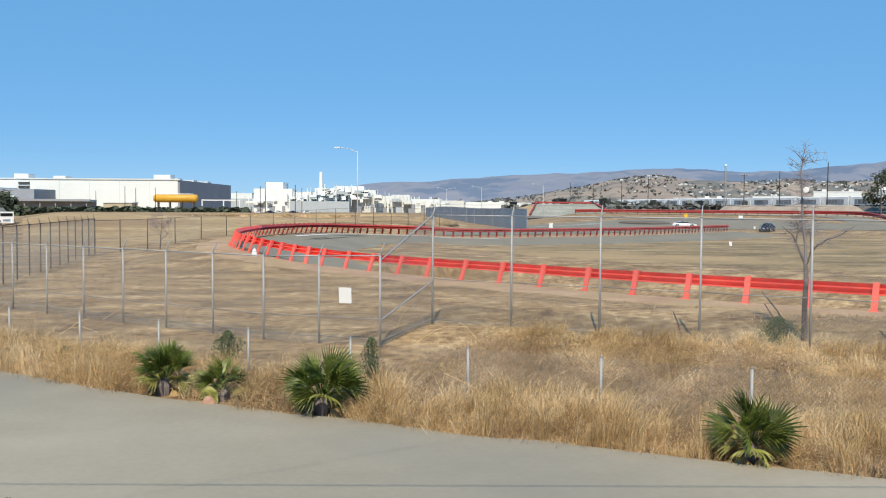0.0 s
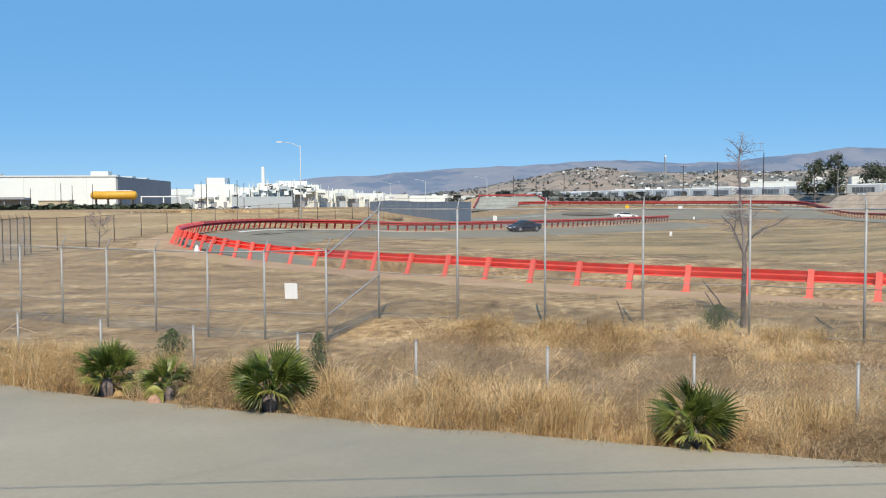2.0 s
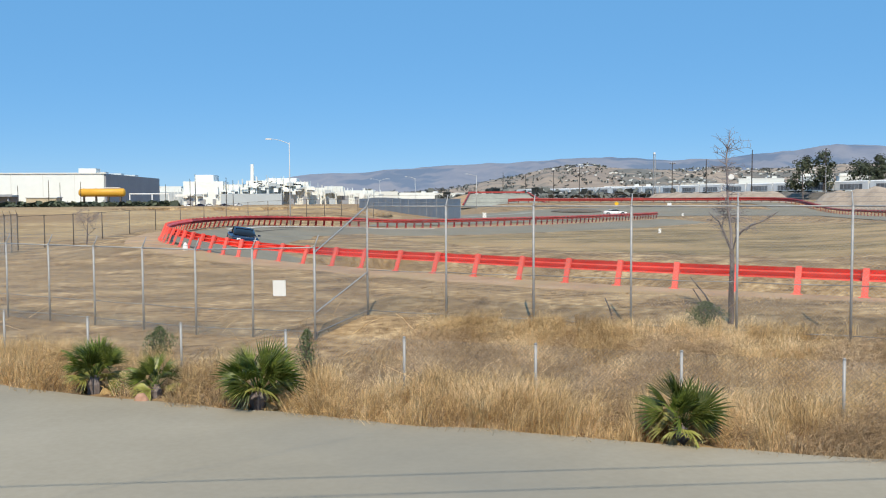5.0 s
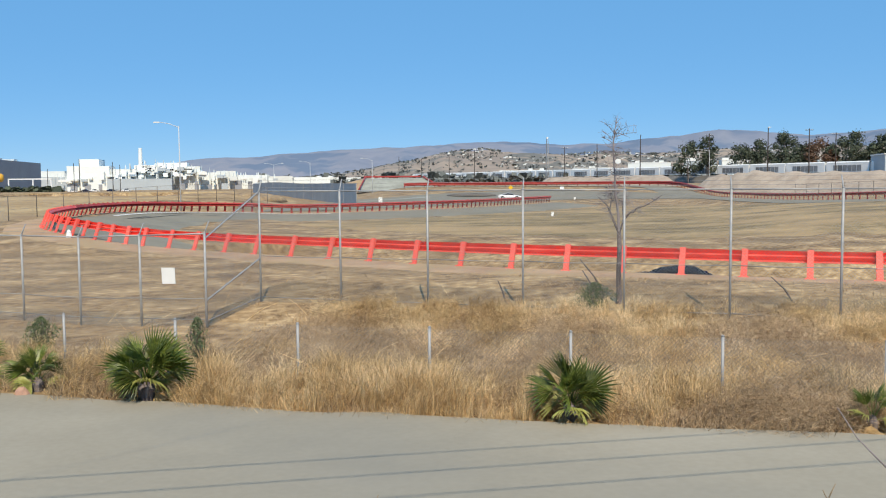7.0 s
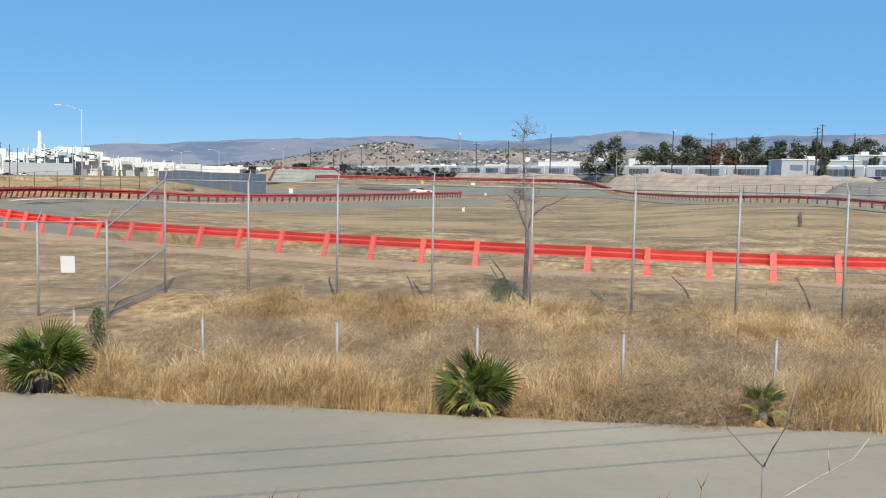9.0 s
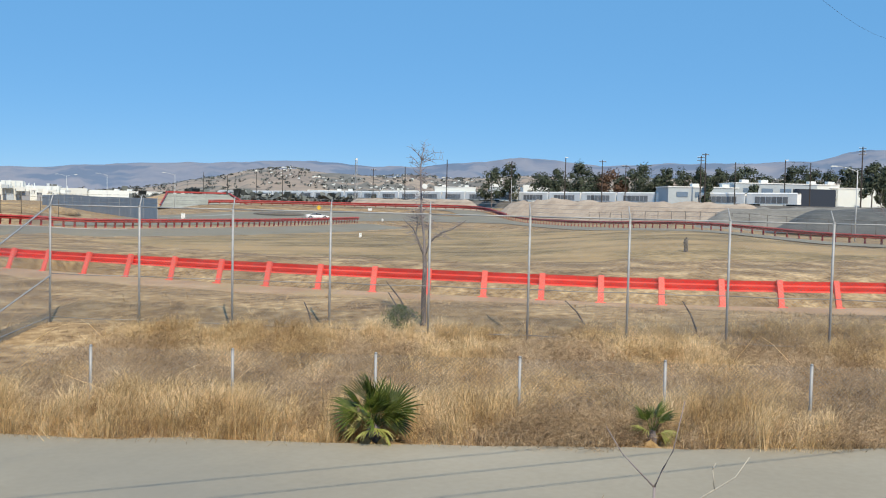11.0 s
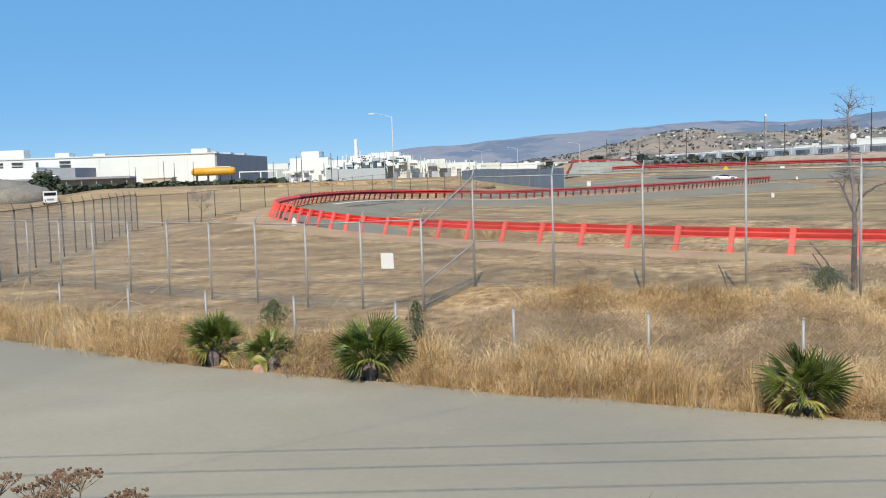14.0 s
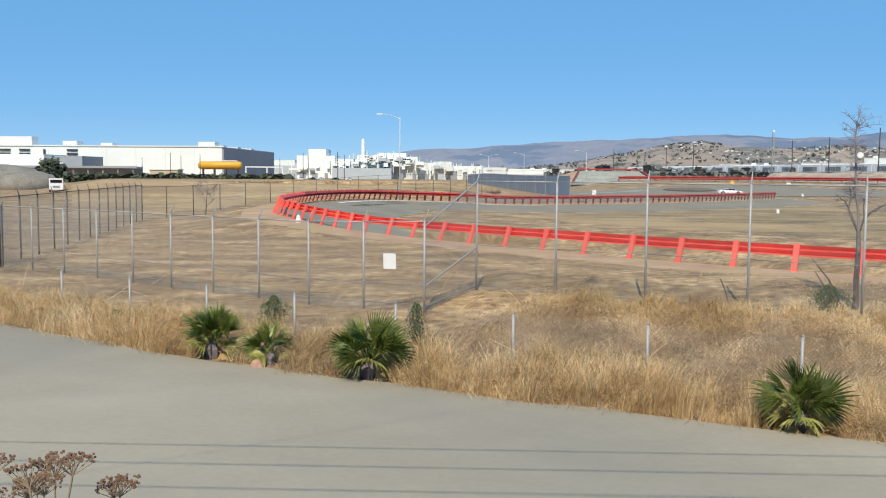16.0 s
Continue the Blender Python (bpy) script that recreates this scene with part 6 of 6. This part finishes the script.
def car(name, paint, label, length=4.95, hw=0.97, height=1.43, open_top=False):
    """Low saloon along +x, base at the ground."""
    b = thing(name, Matrix.Translation((0, 0, 0)), label, "car")
    L = length / 2
    body = MB()
    body.loft([ring(-L, hw * 0.72, 0.42, 0.80), ring(-L + 0.12, hw * 0.90, 0.28, 0.95), ring(-L + 0.6, hw * 0.98, 0.22, 1.00), ring(-L + 1.3, hw, 0.20, 0.98), ring(0, hw, 0.20, 0.94), ring(L - 1.5, hw, 0.20, 0.90),
               ring(L - 0.7, hw * 0.98, 0.22, 0.82), ring(L - 0.2, hw * 0.88, 0.26, 0.70), ring(L, hw * 0.66, 0.34, 0.60)])
    part("body", body, paint, b, smooth=True)
    glass = MB()
    top = height if not open_top else height - 0.06
    glass.loft([[Vector((x, y * w, z)) for y, z in ((-1, 0.90), (-0.86, zt - 0.06), (-0.55, zt), (0.55, zt), (0.86, zt - 0.06), (1, 0.90))] for x, w, zt in ((-L + 0.55, hw * 0.80, 0.99), (-L + 1.25, hw * 0.84, top - 0.14), (-0.35, hw * 0.84, top), (0.25, hw * 0.84, top - 0.03), (0.95, hw * 0.85, top - 0.30), (1.30, hw * 0.85, 0.92))], caps=True)
    part("glasshouse", glass, M_GLASS, b, "dark tinted windows", smooth=True)
    roof = MB()
    roof.loft([[Vector((x, y * w, z + 0.012)) for y, z in ((-0.83, zt - 0.05), (-0.55, zt), (0.55, zt), (0.83, zt - 0.05))] for x, w, zt in ((-L + 0.55, hw * 0.80, 0.985), (-L + 1.25, hw * 0.84, top - 0.135), (-0.35, hw * 0.84, top + 0.004), (0.25, hw * 0.84, top - 0.024), (0.42, hw * 0.84, top - 0.08))], closed=False)
    part("roof", roof, paint, b, smooth=True)
    for s in (-1, 1):
        part("headlight", MB().box((L - 0.22, s * hw * 0.62, 0.64), (0.3, 0.34, 0.11), taper=0.7), M_LAMPGLASS, b, "clear headlight")
        part("tail_light", MB().box((-L + 0.06, s * hw * 0.6, 0.82), (0.1, 0.42, 0.11), taper=0.9), M_REDFAR, b, "red tail light")
        m = part("mirror", MB().box((0.85, s * (hw + 0.08), 0.98), (0.12, 0.2, 0.13), taper=0.8), paint, b)
        part("pillar", MB().tube([(-0.38, s * hw * 0.86, 0.92), (-0.36, s * hw * 0.74, top - 0.02)], 0.035, 5), M_RUBBER, b)
        part("sill", MB().box((0, s * hw * 0.97, 0.25), (length * 0.5, 0.05, 0.1)), M_RUBBER, b)
    part("grille", MB().box((L - 0.03, 0, 0.42), (0.06, 1.0, 0.16)), M_RUBBER, b)
    part("plate", MB().box((L + 0.0, 0, 0.52), (0.03, 0.5, 0.11)), M_SIGN, b, "pale blank number plate")
    for x in (-length * 0.29, length * 0.31):
        for s in (-1, 1):
            wheel_parts(b, x, s * (hw - 0.10), 0.345)
            part("arch", MB().tube([(x, s * (hw - 0.25), 0.36), (x, s * (hw + 0.004), 0.36)], 0.39, 18), M_RUBBER, b)
    return b


white_car = car("white_car", M_CARWHITE, "white low sports car parked on the asphalt apron", 4.7, 0.95, 1.32)
white_car.matrix_world = pose(47.4, 181.5, level(47.4, 181.5) + 0.06, 0, 0, -13)
navy_car = car("navy_car", M_NAVY, "dark navy blue saloon driving round the test track")


def parked(x, y, yaw, mat, label):
    c = car("parked_car", mat, label, 4.6, 0.93, 1.5)
    c.matrix_world = pose(x, y, level(x, y), 0, 0, yaw)
    tagged(c, group="parked cars")


for _k, (_az, _d, _m, _w) in enumerate(((-10.6, 470, M_NAVY, "dark"), (-10.1, 472, M_CARWHITE, "white"), (-9.2, 474, M_NAVY, "dark"), (-11.3, 470, M_CARWHITE, "white"), (-8.4, 476, M_CARWHITE, "white"), (-12.0, 420, M_NAVY, "dark"), (-19.0, 345, M_CARWHITE, "white"), (-19.8, 345, M_CARWHITE, "white"))):
    _x, _y = plan(_az, _d)
    parked(_x, _y, 10 * _k, _m, _w + " car parked in the factory yard")


def truck(x, y, yaw, label, cab):
    b = thing("lorry", pose(x, y, level(x, y), 0, 0, yaw) @ Matrix.Scale(0.84, 4), label, "lorry")
    block(b, "cab", -1.2, 1.2, -2.4, 0.2, 0.6, 2.5, cab)
    block(b, "windscreen", -1.0, 1.0, -2.46, -2.38, 1.7, 2.25, M_GLASS, "dark windscreen")
    block(b, "grille", -0.6, 0.6, -2.48, -2.4, 0.8, 1.15, M_ALLOY)
    block(b, "bumper", -1.2, 1.2, -2.6, -2.4, 0.45, 0.7, M_SIGN)
    block(b, "load_bed", -1.2, 1.2, 0.3, 6.0, 0.9, 2.2, M_GREYWALL)
    for s in (-1, 1):
        block(b, "headlight", s * 1.0 - 0.14, s * 1.0 + 0.14, -2.5, -2.4, 0.8, 1.0, M_LAMPGLASS)
        for yy in (-1.4, 3.6, 5.0):
            part("wheel", MB().tube([(s * 0.95, yy, 0.5), (s * 1.22, yy, 0.5)], 0.5, 14), M_RUBBER, b)


_x, _y = plan(-25.3, 157)
truck(_x, _y, 25, "white lorry facing the fence on the dirt lot", M_CARWHITE)
_x, _y = plan(-13.4, 352)
truck(_x, _y, 80, "blue lorry in the factory yard", plain("blue_lorry_paint", (0.03, 0.09, 0.32), rough=0.4))


# ---- weeds on the bank before the camera ----
def umbel(x, y, z, h, seed, label):
    rng = random.Random(seed)
    b = thing("dry_umbel", Matrix.Translation((x, y, z)), label, "plant", "dry umbels")
    st, hd = MB(), MB()
    for k in range(rng.choice((3, 4))):
        a = rng.uniform(0, 6.28)
        tip = Vector((math.cos(a) * 0.09, math.sin(a) * 0.09, h + rng.uniform(-0.08, 0.05)))
        st.tube([(0, 0, 0), (tip.x * 0.2, tip.y * 0.2, h * 0.6), tip], [0.006, 0.004, 0.0025], 5)
        for j in range(15):
            d = Vector((rng.gauss(0, 1), rng.gauss(0, 1), 0)).normalized() * rng.uniform(0.01, 0.055)
            e = tip + d + Vector((0, 0, 0.045 - d.length * 0.25))
            st.tube([tip, e], [0.0013, 0.001], 3)
            for q in range(5):
                c = e + Vector((rng.uniform(-1, 1), rng.uniform(-1, 1), rng.uniform(-0.5, 0.8))) * 0.009
                hd.tube([c, c + Vector((0, 0, 0.005))], 0.0032, 4)
    part("stalk", st, M_STALK, b)
    part("flower_head", hd, M_UMBEL, b, "dry brown seed head")


for _x, _y, _top, _s in ((-1.14, 2.15, 3.08, 1), (-1.26, 2.24, 3.03, 2), (-1.07, 2.25, 3.0, 3), (-0.96, 1.86, 3.15, 4)):
    umbel(_x, _y, 2.15, _top - 2.2, _s, "dry brown umbel weed close to the camera")


M_PALESTICK = plain("bleached_stick", (0.44, 0.40, 0.33), rough=0.9, spread=0.2, scale=30.0)


def near_stem(label, mat, runs):
    """A dry stem on the bank; each run is a list of points and two radii."""
    foot = runs[0][0][0]
    b = thing("dry_weed", Matrix.Translation(foot), label, "plant", "dry stems")
    for pts, ra, rb in runs:
        p = [Vector(q) - Vector(foot) for q in pts]
        part("stem", MB().tube(p, [ra + (rb - ra) * k / (len(p) - 1) for k in range(len(p))], 6), mat, b, smooth=True)
    return b


near_stem("thin forked grey dry weed stem close to the camera", M_TWIG, [
    ([(1.40, 1.675, level(1.4, 1.67) - 0.03), (1.399, 1.688, 3.0), (1.399, 1.692, 3.142)], 0.0045, 0.0035),
    ([(1.399, 1.692, 3.142), (1.353, 1.714, 3.193), (1.325, 1.728, 3.225), (1.29, 1.75, 3.29)], 0.0026, 0.001),
    ([(1.399, 1.692, 3.142), (1.418, 1.687, 3.185), (1.444, 1.680, 3.235), (1.475, 1.68, 3.36)], 0.003, 0.001)])
near_stem("bleached bent dry stick close to the camera", M_PALESTICK, [
    ([(1.33, 1.70, level(1.33, 1.70) - 0.02), (1.40, 1.685, 3.04), (1.46, 1.664, 3.086), (1.52, 1.642, 3.126), (1.589, 1.617, 3.172), (1.622, 1.607, 3.222)], 0.003, 0.0014),
    ([(1.54, 1.635, 3.139), (1.535, 1.64, 3.193)], 0.002, 0.001),
    ([(1.535, 1.64, 3.19), (1.545, 1.64, 3.205)], 0.0022, 0.0012)])
for _x, _y, _top in ((1.27, 1.745, 3.118), (0.30, 2.25, 2.99), (0.37, 2.3, 2.96), (1.19, 1.78, 3.07)):
    near_stem("thin bent dry weed stem with seed stubs", M_STALK, [
        ([(_x - 0.02, _y, level(_x, _y) - 0.02), (_x - 0.01, _y, _top - 0.2), (_x, _y, _top - 0.03)], 0.003, 0.002),
        ([(_x, _y, _top - 0.032), (_x + 0.016, _y, _top)], 0.0016, 0.001), ([(_x, _y, _top - 0.04), (_x - 0.015, _y, _top - 0.012)], 0.0016, 0.001)])


# ---- movement ----
# seconds, plan position of the navy car
LANE = [(0, 59.2, 168.7), (0.5, 47.2, 150.5), (1.0, 36.3, 135.5), (1.5, 27.2, 126.8), (2.0, 17.7, 119.5), (2.5, 8.8, 113.6), (3.0, 0.8, 109), (3.5, -5.9, 97), (3.7, -7.9, 91.5), (4.4, -11.3, 79), (5.1, -9.8, 68.5), (5.8, -5.2, 60.5), (6.0, -2, 57.3), (6.5, 7.3, 47.8), (7.0, 18.3, 38.3), (7.5, 30.5, 31.8),
        (8.0, 42, 30.5), (9, 56, 33), (10.5, 69.5, 44), (11.5, 75, 56), (12.0, 76.4, 63.8), (12.5, 77.0, 71.9), (13.0, 77.4, 81), (13.5, 77.8, 91), (14, 78.6, 103), (15, 81, 127), (16, 86, 150)]


def motions():
    ts = np.array([r[0] for r in LANE])
    xs, ys = np.array([r[1] for r in LANE]), np.array([r[2] for r in LANE])
    rows = []
    for i, (t, x, y) in enumerate(zip(ts, xs, ys)):
        j0, j1 = max(0, i - 1), min(len(ts) - 1, i + 1)
        d = Vector((xs[j1] - xs[j0], ys[j1] - ys[j0], 0)).normalized()
        e = 1.6
        z = level(x, y) + 0.05
        s = Vector((-d.y, d.x, 0))
        za, zb = level(x + d.x * e, y + d.y * e), level(x - d.x * e, y - d.y * e)
        zl, zr = level(x + s.x, y + s.y), level(x - s.x, y - s.y)
        fx = Vector((d.x, d.y, (za - zb) / (2 * e))).normalized()
        sy = Vector((s.x, s.y, (zl - zr) / 2)).normalized()
        up = fx.cross(sy).normalized()
        sy = up.cross(fx)
        m = Matrix((fx, sy, up)).transposed().to_4x4()
        rows.append((float(t), Matrix.Translation((x, y, z)) @ m))
    walk(navy_car, rows)


motions()
